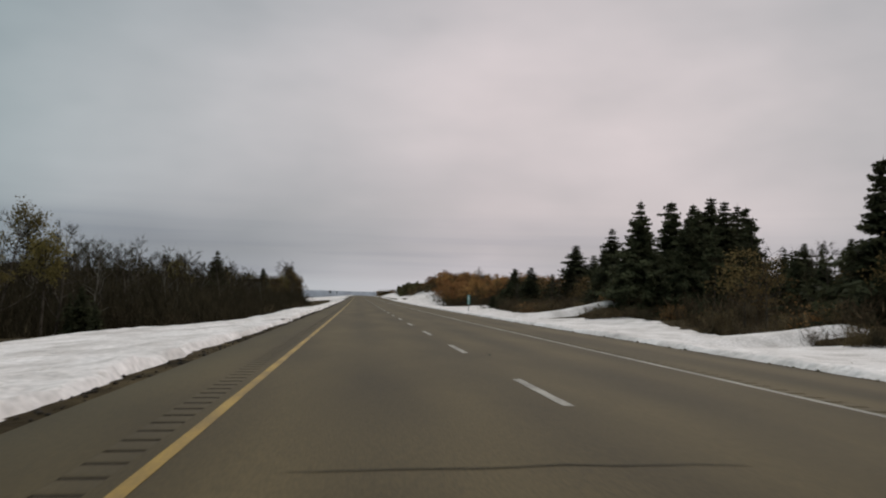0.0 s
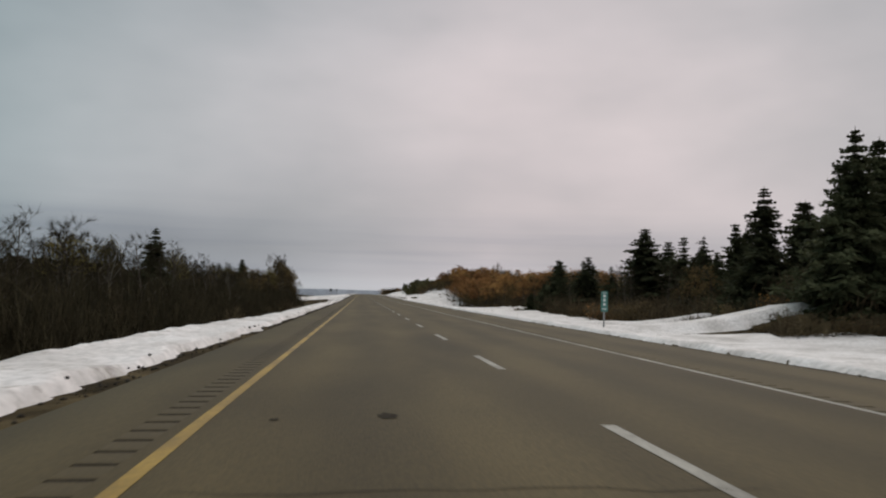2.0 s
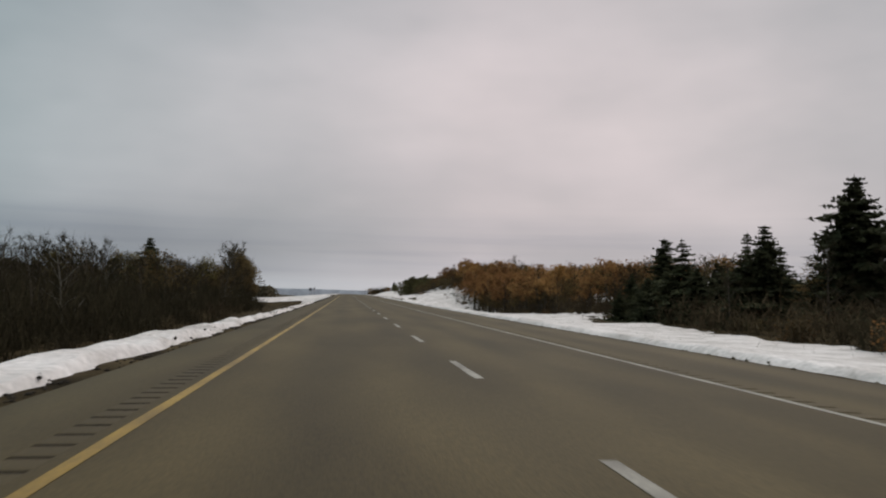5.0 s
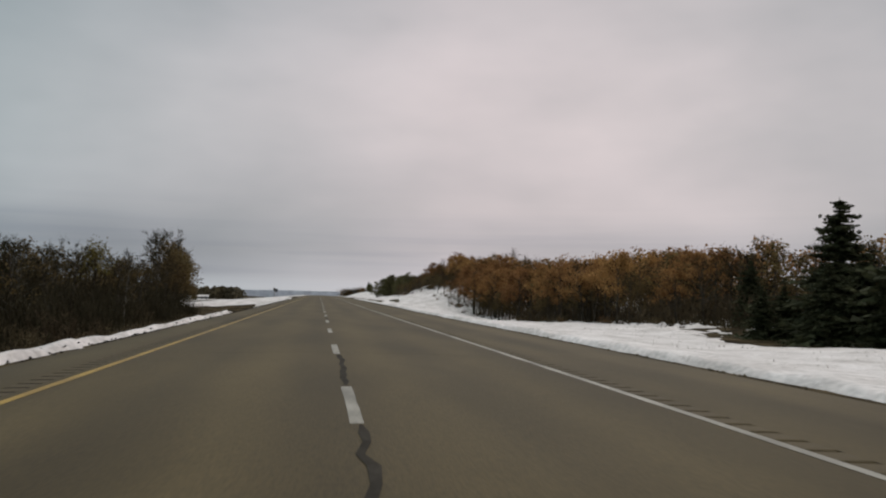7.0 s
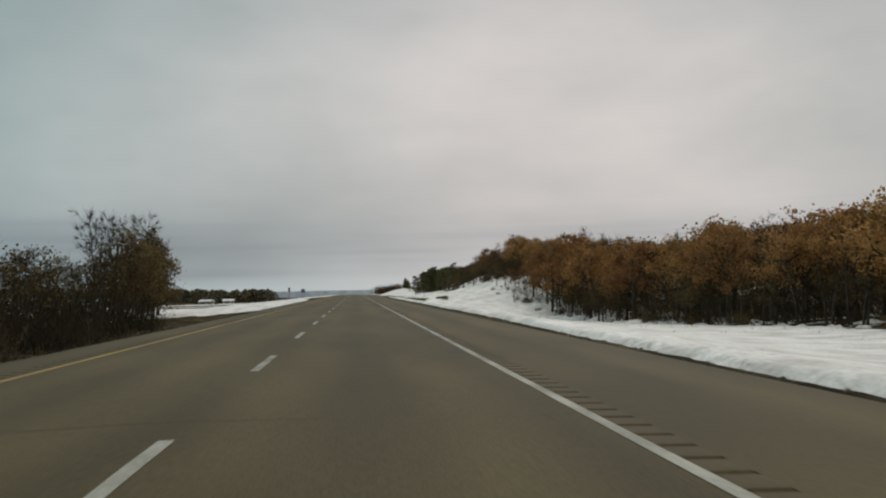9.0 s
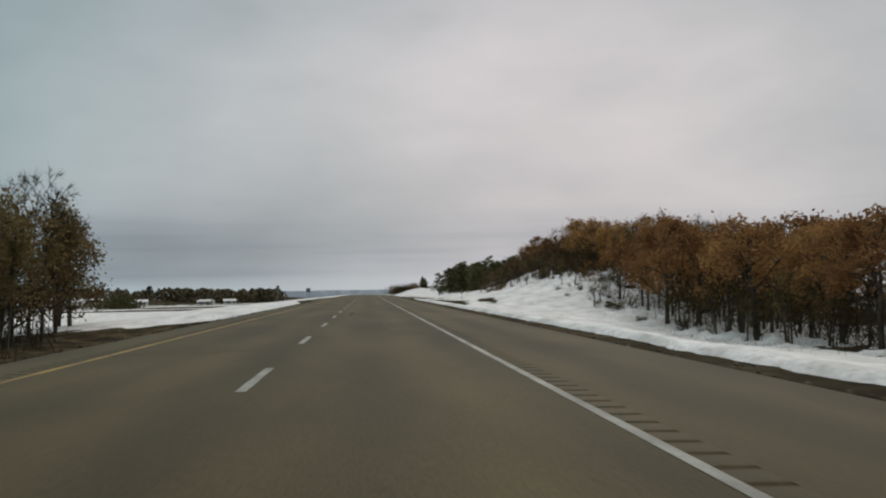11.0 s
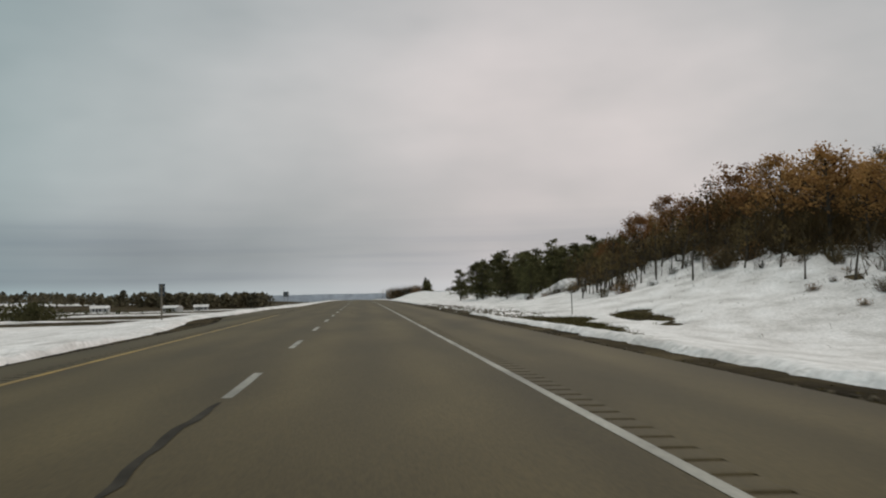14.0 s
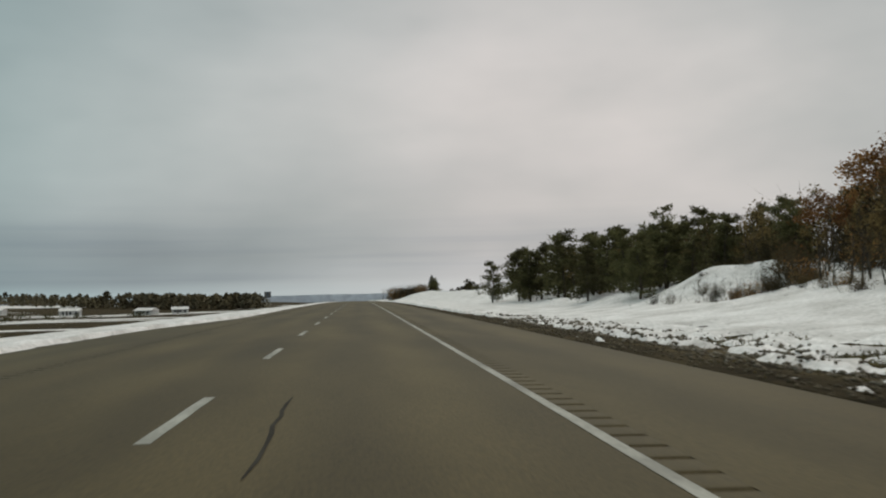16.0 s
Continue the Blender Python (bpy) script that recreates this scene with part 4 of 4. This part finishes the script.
for x, y, top in ((63, 330, 10.6), (54, 334, 8.4), (58, 429, 15.8), (41.5, 427, 13.8), (37, 440, 10.4), (33.5, 359, 8.2), (57, 345, 9.4), (41.5, 447, 10.6), (34, 437, 9.4), (36, 443, 9.8), (33, 444, 8.0), (38, 449, 8.8), (35, 432, 9.8), (40, 436, 11.2), (42, 441, 11.2), (45, 437, 12.6), (39, 429, 11.6), (46, 445, 11.8), (49, 438, 13.2), (31.5, 440, 5.6), (36, 455, 7.4)):
    placed.append((x, y))
    plant(rd.choice(DULLOAKS if y > 447 or (y > 425 and rd.random() < 0.35) else OAKS), x, y, max(4.5, top * (1.0 if y < 446 else 0.92) - ground_rel(x, y)), 10, TURN(), wide=1.2)
tries = 0
while len(placed) < 200 and tries < 6000:
    tries += 1
    x, y = rd.triangular(33.5, 70, 35), rd.uniform(246, 448)
    if y < 262 and x < 44:
        continue
    if 384 < y < 410 and x < 36:
        continue
    if not room(x, y, 2.7 if x < 45 else 3.7):
        continue
    top = 6.3 + 0.10 * (x - 36) + 6.0 * float(ease(y, 372, 415)) * (1 - 0.12 * float(ease(y, 412, 422)) - 0.16 * float(ease(y, 436, 450))) + rd.uniform(-1.4, 1.0) - (1.6 if y > 434 and x < 43 else 0.0) - (1.8 if y > 395 and x > 52 else 0.0)
    kind = rd.random() + 0.45 * (y < 274) + 0.12 * (x < 40 and 318 < y < 356)
    model = rd.choice(OAKS if x < 45 else FAROAKS) if kind < 0.84 and not (y > 444 and x < 40) else rd.choice((BARES if x < 45 else FARBARES) + DULLOAKS[:2])
    plant(model, x, y, min(12.5, max(4.5, top - ground_rel(x, y))), 10, TURN(), wide=rd.uniform(1.05, 1.3))
for k in range(84):
    x, y = rd.triangular(32.5, 43, 34.5), rd.uniform(262, 362)
    plant(SAPLINGS[k % 3] if k % 2 else DULLOAKS[k % 3], x, y, rd.uniform(3.8, 6.6), 10, TURN(), wide=0.9)
for x, y, top, model in ((50, 263, 8.6, BARES[1]), (45.5, 264, 7.0, DULLOAKS[0]), (47.5, 258, 8.2, DULLOAKS[1]), (43.5, 257, 6.8, BARES[3]), (53, 256, 8.8, BARES[0]), (41, 261, 6.2, BARES[4])):
    plant(model, x, y, top - ground_rel(x, y), 10, TURN(), wide=1.25)
# mixed wood on the right before the oaks
for k in range(90):
    x, y = rd.uniform(36, 74), rd.choice([rd.uniform(52, 100), rd.uniform(135, 250), rd.uniform(135, 250)])
    if not room(x, y, 2.8) or (x < 42 and 214 < y < 246):
        continue
    plant(rd.choice(BARES[:2] + BARES[3:] + DULLOAKS) if x < 50 else FARBARES[k % 2], x, y, rd.uniform(5.8, 8.6) + 0.09 * (x - 36), 10, TURN(), wide=1.2)
# leafless wood on the left
for x, y, top, model in ((-32.0, 365, 14.4, BARES[0]), (-30.2, 364.5, 12.6, COLUMNS[0]), (-32.6, 368, 11.6, COLUMNS[1]), (-31.6, 357, 14.2, BARES[3]), (-29.6, 358, 10.4, COLUMNS[1]), (-35.5, 362, 13.6, BARES[1]),
                         (-33, 352, 11.4, DULLOAKS[1]), (-28.2, 351, 8.6, DULLOAKS[2]), (-27.6, 343, 10.6, COLUMNS[0]), (-26.4, 337, 8.4, COLUMNS[1]), (-30, 342, 11.2, DULLOAKS[1]), (-29, 335, 11.6, BARES[4]), (-25.4, 331, 7.4, DULLOAKS[0]),
                         (-28, 324, 10.6, BARES[1]), (-26.5, 318, 11.0, BARES[3]), (-24.5, 313, 6.2, DULLOAKS[0]),
                         (-51, 134, 13.6, OLIVES[1]), (-44, 129, 11.2, BARES[3]), (-26, 67.6, 5.5, OLIVES[1]), (-27, 60, 3.9, OLIVES[0]), (-25.5, 79, 5.6, BARES[2])):
    placed.append((x, y))
    plant(model, x, y, top - ground_rel(x, y), 10, TURN(), wide=(0.85 if model in BARES else 1.0))
count, tries = 0, 0
while count < 222 and tries < 9000:
    tries += 1
    x, y = -rd.triangular(22.5, 52, 25), rd.uniform(14, 352)
    if (x > -26.5 and 42 < y < 76) or x > -22.5 - 0.16 * max(0, y - 318) or not room(x, y, 2.3 if x > -32 else 3.4):
        continue
    top = 6.2 + 0.07 * (-22 - x) + rd.uniform(-1.1, 0.7) - 1.0 * float(ease(y, 62, 40)) - 0.6 * float(ease(y, 170, 200))
    r = rd.random() - 0.30 * float(ease(y, 225, 255))
    model = rd.choice(BARES if x > -28.5 else FARBARES) if r > 0.09 else (rd.choice(OLIVES) if r > 0.06 else rd.choice(DULLOAKS))
    plant(model, x, y, min(11.5, max(5, top - ground_rel(x, y))), 10, TURN(), wide=rd.uniform(0.95, 1.25))
    count += 1
# shrubs along the wood edges
for _ in range(80):
    y = rd.uniform(48, 445)
    x = rd.triangular(31.5, 37.5, 32.5)
    if 220 < y < 245:
        continue
    if 388 < y < 412:
        x += 3
    plant(rd.choice(SHRUBS), x, y, rd.uniform(1.2, 3.0) * (0.6 if y > 250 else 1.0), 2.1, TURN(), wide=1.4)
for x0, x1, y0, y1, n in ((26.5, 32.5, 103, 112, 18), (28, 33, 124, 130.4, 12), (28.5, 34, 50, 56.6, 9), (31, 36, 60, 104, 24)):
    for _ in range(n):
        x, y = rd.uniform(x0, x1), rd.uniform(y0, y1)
        plant(rd.choice(SHRUBS[:3]), x, y, rd.uniform(0.9, 1.9), 2.1, TURN(), wide=1.5)
for _ in range(26):
    y = rd.uniform(412, 452)
    plant(rd.choice(SHRUBS[1:3]), rd.uniform(21.5, 31) + 3.0 * (1 - float(ease(y, 405, 428))), y, rd.uniform(0.5, 1.5), 2.1, TURN(), wide=0.9)
for _ in range(48):
    plant(rd.choice(SHRUBS[1:3]), -rd.triangular(17.5, 30, 21), rd.uniform(76, 326), rd.uniform(1.5, 3.4), 2.1, TURN(), wide=1.4)
for _ in range(16):
    plant(rd.choice(SHRUBS), rd.uniform(29, 36), rd.uniform(446, 500), rd.uniform(0.8, 1.5), 2.1, TURN(), wide=1.0)
for _ in range(48):
    y = rd.uniform(404, 466)
    x = rd.uniform(24.5, 33) + 4.0 * (1 - float(ease(y, 405, 430))) + 5.0 * (y > 444)
    plant(rd.choice(SHRUBS), x, y, rd.uniform(0.9, 2.4), 2.1, TURN(), wide=1.1)
for _ in range(34):
    y = rd.uniform(410, 462)
    plant(rd.choice(FARBARES + DULLOAKS[:1]), rd.uniform(27.0, 35) + 3.5 * (y > 436), y, rd.uniform(2.6, 5.0), 10, TURN(), wide=1.1)
# thin stems and brush low on the snow slope
for k in range(30):
    x, y = rd.triangular(19.8, 26.5, 22.5), rd.triangular(409, 431, 418)
    plant(SAPLINGS[k % 3], x, y, rd.uniform(2.0, 4.0), 10, TURN(), wide=0.9)
for k in range(20):
    x, y = rd.triangular(20.5, 27, 23.5), rd.uniform(409, 434)
    plant(SHRUBS[k % 4], x, y, rd.uniform(0.7, 1.6), 2.1, TURN(), wide=1.2)
# stems and brush scattered over the crest of the bank
for k in range(36):
    x, y = rd.triangular(27.5, 37, 32.5), rd.uniform(378, 410)
    plant(SAPLINGS[k % 3] if k % 3 == 0 else SHRUBS[k % 4], x, y, rd.uniform(2.4, 4.2) if k % 3 == 0 else rd.uniform(0.5, 1.2), 10 if k % 3 == 0 else 2.1, TURN(), wide=1.1)
for _ in range(34):
    y = rd.uniform(404, 438)
    plant(rd.choice(SAPLINGS), rd.uniform(24.0, 34) + 3.0 * (1 - float(ease(y, 405, 428))), y, rd.uniform(2.6, 5.2), 10, TURN(), wide=0.95)
for _ in range(20):
    y = rd.uniform(408, 436)
    plant(rd.choice(FARBARES), rd.uniform(23.5, 30) + 2.5 * (1 - float(ease(y, 405, 425))), y, rd.uniform(2.0, 3.6), 10, TURN(), wide=0.8)
for k in range(18):
    x = 16.5 + 0.8 * k + rd.uniform(-0.8, 0.8)
    plant(SHRUBS[k % 4], x, rd.uniform(745, 775), rd.uniform(4.2, 5.6) * (1.15 - 0.02 * k), 2.1, TURN(), wide=1.3)
for x, y, h in ((48.5, 757, 4.6), (50, 760, 3.4), (33.6, 758, 6.4)):
    plant(PINES[0], x, y, h, 7, TURN(), wide=1.6)
for ob in HIDDEN:
    for o in (*ob.children_recursive, ob):
        bpy.data.objects.remove(o)


def thicket(name, spots, h, mat, label, n_each=60, wide=1.0, loose=1.0, lie=0.35):
    """Tangled undergrowth that nobody could count, one mesh of thin stems."""
    np.random.seed(len(name) + int(h * 10))
    m = Mass()
    at, al, top = [], [], h
    for x, y in spots:
        z = float(land(x, y)) - 0.1
        n, h = n_each, top * random.uniform(0.55, 1.35)
        b = np.stack([x + np.random.normal(0, 1.3 * loose, n), y + np.random.normal(0, 1.6 * loose, n), z + np.random.rand(n) ** 1.5 * h * 0.7], -1)
        d = np.random.normal(0, 1, (n, 3)) * [lie, lie, 0.2] + [0, 0, 0.55]
        at.append(b)
        al.append(d * np.random.uniform(0.5, 1.2, (n, 1)) * h * 0.55)
    at, al = np.concatenate(at), np.concatenate(al)
    m.blades(at, al, np.random.uniform(0.05, 0.11, len(at)) * wide * (1 if h > 1 else 0.35))
    tagged(new(name, m.mesh(name, mat)), label, "undergrowth", kind="stuff")


thicket("undergrowth", [(x, y) for x, y in ((-rd.triangular(19, 48, 23), rd.uniform(10, 356)) for _ in range(1800)) if not (x > -27 and 40 < y < 78) and x < -19 - 0.17 * max(0, y - 300) and not (y > 228 and rd.random() < 0.5)], 4.8, TWIG, "tangled leafless undergrowth filling the wood by the median", 110, lie=0.2)
thicket("far_undergrowth", [(-rd.uniform(48, 60), rd.uniform(0, 352)) for _ in range(700)], 7.6, TWIG, "dim leafless growth at the back of the wood", 110, lie=0.22)
thicket("brush", [(x, y) for x, y in ((rd.uniform(33, 62), rd.uniform(50, 446)) for _ in range(1350)) if not (x < 37 and 236 < y < 400 and rd.random() < 0.6) and not (x < 41 and 214 < y < 246)], 3.3, BRUSH, "tangled brown brush under the trees beyond the ditch", 70)
thicket("hill_undergrowth", [(rd.uniform(36, 62), rd.uniform(402, 454)) for _ in range(330)], 5.0, DULL, "dense brown growth under the oaks on the hill", 80)
thicket("low_brush", [(rd.uniform(32.5, 47), rd.uniform(250, 402)) for _ in range(800)], 1.05, BRUSH, "low brown brush and stalks over the snow under the oaks", 16, 0.6)
thicket("dry_weeds", [(rd.choice([rd.uniform(-5.9, -5.45), rd.uniform(7.15, 7.9)]), rd.uniform(-5, 440)) for _ in range(420)], 0.10, STRAW, "short dead grass along the pavement edges", 26)
thicket("verge_grass", [(EDGE_R + 0.12 + rd.random() * (0.85 + 0.9 * float(ease(y, 394, 402))), y) for y in (rd.uniform(238, 425) for _ in range(900))], 0.10, VERGE, "matted brown-olive grass along the pavement edge", 42, 2.2, 0.22)
thicket("snow_weeds", [(rd.triangular(19, 33, 31), rd.uniform(170, 440)) for _ in range(330)], 0.7, BRUSH, "dead weed stalks poking through the snow", 7)
thicket("slope_brush", [(rd.triangular(21, 34, 30) + 3.5 * (1 - float(ease(y, 400, 428))) + 2.0 * (y > 444), y) for y in (rd.uniform(400, 466) for _ in range(260))], 1.25, TWIG, "dark bare saplings and brush scattered over the snowy slope", 16, 0.7)


np.random.seed(3)
thicket("grass_patch", [(x, y) for x, y in ((rd.uniform(11.5, 20.5), rd.uniform(375, 415)) for _ in range(3000)) if float(snow_depth(x, y)) < -0.1], 0.24, TURF, "matted olive grass showing through the snow", 60, 1.6, 0.3)


def clods(xs, ys, size, label, mat=EARTH):
    """Lumps of dirt and dirty ice thrown up along the pavement edge."""
    m = Mass()
    octa = np.array([(1, 0, 0), (0, 1, 0), (-1, 0, 0), (0, -1, 0), (0, 0, 0.8), (0, 0, -0.8)], float)
    tri = np.array([(0, 1, 4), (1, 2, 4), (2, 3, 4), (3, 0, 4), (1, 0, 5), (2, 1, 5), (3, 2, 5), (0, 3, 5)])
    zs = np.maximum(land(xs, ys), snow_z(xs, ys))
    r = np.random.uniform(0.3, 1.0, len(xs)) ** 2 * size
    v = octa[None] * r[:, None, None] * np.random.uniform(0.6, 1.3, (len(xs), 6, 3)) + np.stack([xs, ys, zs + 0.15 * r], -1)[:, None]
    m.add(v.reshape(-1, 3), (tri[None] + 6 * np.arange(len(xs))[:, None, None]).reshape(-1, 3))
    tagged(new("dirt_clods", m.mesh("dirt_clods", mat)), label, "dirt", kind="stuff")


np.random.seed(12)
yl = np.random.uniform(0, 405, 3000)
clods(edge_left(yl) - np.random.triangular(0.02, 0.16, 0.55, 3000), yl, 0.055, "dark clods of dirt along the median verge", WETDIRT)
yr = np.concatenate([np.random.uniform(0, 400, 1300), np.random.uniform(394, 440, 1800)])
clods(EDGE_R + np.random.triangular(0.02, 0.08, 0.42, 3100) * (1 + 5.0 * ease(yr, 392, 402)), yr, 0.07, "brown clods of dirt along the outer verge", MUD)

yb = np.random.uniform(390, 440, 2400)
clods(EDGE_R + np.random.triangular(1.2, 2.4, 6.5, 2400), yb, 0.10, "small clods of dirty ice strewn over the broken snow", CLOD)


# ---- far woods, fields, signs, houses ----
def far_wood(spots, squat=0.0):
    """Trees too far to tell apart: one mesh of ragged crowns on thin trunks."""
    np.random.seed(9)
    m = Mass()
    for x, y, h in spots:
        z = float(land(x, y))
        n = 46
        a = np.random.rand(n) * 6.283
        f = np.random.rand(n)
        r = h * (0.38 + squat) * np.sqrt(np.random.rand(n)) * np.sin(np.pi * (0.25 + 0.7 * f))
        at = np.stack([x + r * np.cos(a), y + r * np.sin(a), z + h * (0.12 - 0.1 * (squat > 0) + 0.8 * f)], -1)
        m.leaves(at, h * 0.21)
        m.tube([(x, y, z - 0.5), (x, y, z + h * 0.8)], [0.2, 0.06], 4)
    return m


left_far = [(-rd.uniform(98, 560) if k % 3 else -rd.uniform(98, 230), rd.uniform(1180, 1330), rd.uniform(8, 12) + (4.5 if k % 3 == 0 else 0)) for k in range(420)]
left_far += [(-rd.uniform(300, 900), rd.uniform(1300, 1500), rd.uniform(10, 15)) for _ in range(150)]
tagged(new("far_wood", far_wood(left_far).mesh("far_wood", FARWOOD)), "distant strip of brown woodland beyond the fields", "woodland", kind="stuff")
low_far = [(-rd.uniform(70, 260), rd.uniform(520, 760), rd.uniform(1.0, 2.6)) for _ in range(130)] + [(-rd.gauss(84, 4), rd.gauss(575, 7), rd.uniform(3.2, 5.6)) for _ in range(16)]
tagged(new("field_scrub", far_wood(low_far, 0.9).mesh("field_scrub", PINE)), "dark low evergreen scrub scattered over the snowy fields", "scrub", kind="stuff")
right_far = [(rd.uniform(60, 260), rd.uniform(620, 1100), rd.uniform(6, 10)) for _ in range(120)] + [(rd.uniform(70, 110), rd.uniform(1250, 1700), rd.uniform(7, 10)) for _ in range(30)]
tagged(new("far_wood", far_wood(right_far).mesh("far_wood", TWIG)), "distant leafless woodland past the rise", "woodland", kind="stuff")


deep = [(-rd.uniform(52, 100), rd.uniform(8, 350), rd.uniform(6.5, 9.5)) for _ in range(520)]
tagged(new("deep_wood", far_wood(deep).mesh("deep_wood", TWIG)), "grey-brown leafless wood far back from the median", "woodland", kind="stuff")
deep = [(rd.uniform(74, 125), rd.uniform(52, 375), rd.uniform(6.0, 8.5)) for _ in range(470)]
tagged(new("deep_wood", far_wood(deep).mesh("deep_wood", DULL)), "dull brown wood far back beyond the bank", "woodland", kind="stuff")


def boxed(x0, x1, y0, y1, z0, z1, bevel=0.0):
    bm = bmesh.new()
    bmesh.ops.create_cube(bm, size=1.0)
    bmesh.ops.transform(bm, matrix=Matrix.Translation(((x0 + x1) / 2, (y0 + y1) / 2, (z0 + z1) / 2)) @ Matrix.Diagonal((x1 - x0, y1 - y0, z1 - z0, 1)), verts=bm.verts)
    if bevel:
        bmesh.ops.bevel(bm, geom=bm.edges[:], offset=bevel, segments=2, affect="EDGES")
    return bm


def bpart(name, bm, mat, parent, label=""):
    me = bpy.data.meshes.new(name)
    bm.to_mesh(me)
    bm.free()
    me.materials.append(mat)
    return part(name, me, parent, label)


def marker_sign(x, y):
    """A tall narrow green marker on a steel post, its writing too small to read."""
    root = tagged(new("marker_sign"), "narrow green roadside marker sign on a thin steel post", "road sign")
    root.matrix_world = pose(x, y, float(land(x, y)), 0, 0, 4)
    top = 1.60 - ground_rel(x, y)
    bpart("post", boxed(-0.035, 0.035, 0.0, 0.05, -0.3, top - 0.1, 0.006), STEEL, root)
    panel = bpart("panel", boxed(-0.17, 0.17, -0.012, -0.002, top - 0.98, top, 0.004), GREEN, root, "green reflective panel with white marks")
    for z0, z1, w in ((0.92, 0.90, 0.11), (0.70, 0.82, 0.05), (0.50, 0.62, 0.05), (0.30, 0.42, 0.05), (0.12, 0.16, 0.11)):
        bpart("mark", boxed(-w, w, -0.017, -0.013, top - 0.98 + min(z0, z1), top - 0.98 + max(z0, z1)), SIGNWHITE, panel)
    return root


def sign_back(x, y, w, h, top, name="road_sign", label="weathered back of a road sign on a post", posts=1):
    root = tagged(new(name), label, "road sign")
    root.matrix_world = pose(x, y, float(land(x, y)), 0, 0, -6)
    t = top - ground_rel(x, y)
    for k in range(posts):
        px = 0 if posts == 1 else (k - 0.5) * w * 0.6
        bpart("post", boxed(px - 0.05, px + 0.05, 0.02, 0.12, -0.4, t - 0.05, 0.01), WOODPOST, root)
    bpart("panel", boxed(-w / 2, w / 2, 0.122, 0.137, t - h, t, 0.004), SIGNBACK, root, "dull grey back of the panel")
    for z in (0.25, 0.75):
        bpart("bracket", boxed(-w * 0.4, w * 0.4, 0.10, 0.121, t - h * z - 0.03, t - h * z + 0.03), STEEL, root)
    return root


marker_sign(9.3, 89.95)
sign_back(-12.1, 402, 0.42, 0.85, 2.12)
sign_back(-22.0, 616, 1.7, 1.6, 3.0, label="large road sign seen from behind on two posts", posts=2)
post = tagged(new("marker_post"), "thin silvery wooden marker post in the snow", "post")
post.matrix_world = pose(15.75, 398.7, float(land(15.75, 398.7)))
bpart("shaft", boxed(-0.034, 0.034, -0.034, 0.034, -0.4, 1.75, 0.008), PALEPOST, post)


def house(x, y, turn, w, d, h, roof_h, label):
    """A small far farm building with its gable roof, windows and door."""
    root = tagged(new("farm_house"), label, "house")
    root.matrix_world = pose(x, y, float(land(x, y)) - 0.2, 0, 0, turn)
    bpart("wall", boxed(-w / 2, w / 2, -d / 2, d / 2, 0, h), SIDING, root)
    bm = bmesh.new()
    e = 0.4
    v = [bm.verts.new(p) for p in ((-w / 2 - e, -d / 2 - e, h), (w / 2 + e, -d / 2 - e, h), (w / 2 + e, d / 2 + e, h), (-w / 2 - e, d / 2 + e, h), (-w / 2 - e, 0, h + roof_h), (w / 2 + e, 0, h + roof_h))]
    for f in ((0, 1, 5, 4), (2, 3, 4, 5), (0, 4, 3), (1, 2, 5), (3, 2, 1, 0)):
        bm.faces.new([v[i] for i in f])
    bpart("roof", bm, SNOW, root)
    for k in (-0.3, 0.05, 0.34):
        bpart("window", boxed(k * w - 0.5, k * w + 0.5, -d / 2 - 0.04, -d / 2 + 0.05, 0.9, h - 0.4), PANE, root)
    bpart("door", boxed(-0.12 * w - 0.45, -0.12 * w + 0.45, -d / 2 - 0.05, -d / 2 + 0.05, 0.2, h - 0.15), ROOF, root)


for x, y, w, h in ((-150, 860, 10, 2.8), (-205, 900, 12, 2.8), (-82, 803, 7, 2.2), (-93, 785, 8, 2.2), (-322, 1120, 14, 3.0)):
    house(x, y, rd.uniform(-20, 20), w, 7, h, 0.55 * h, "distant pale farm building among the snowy fields")
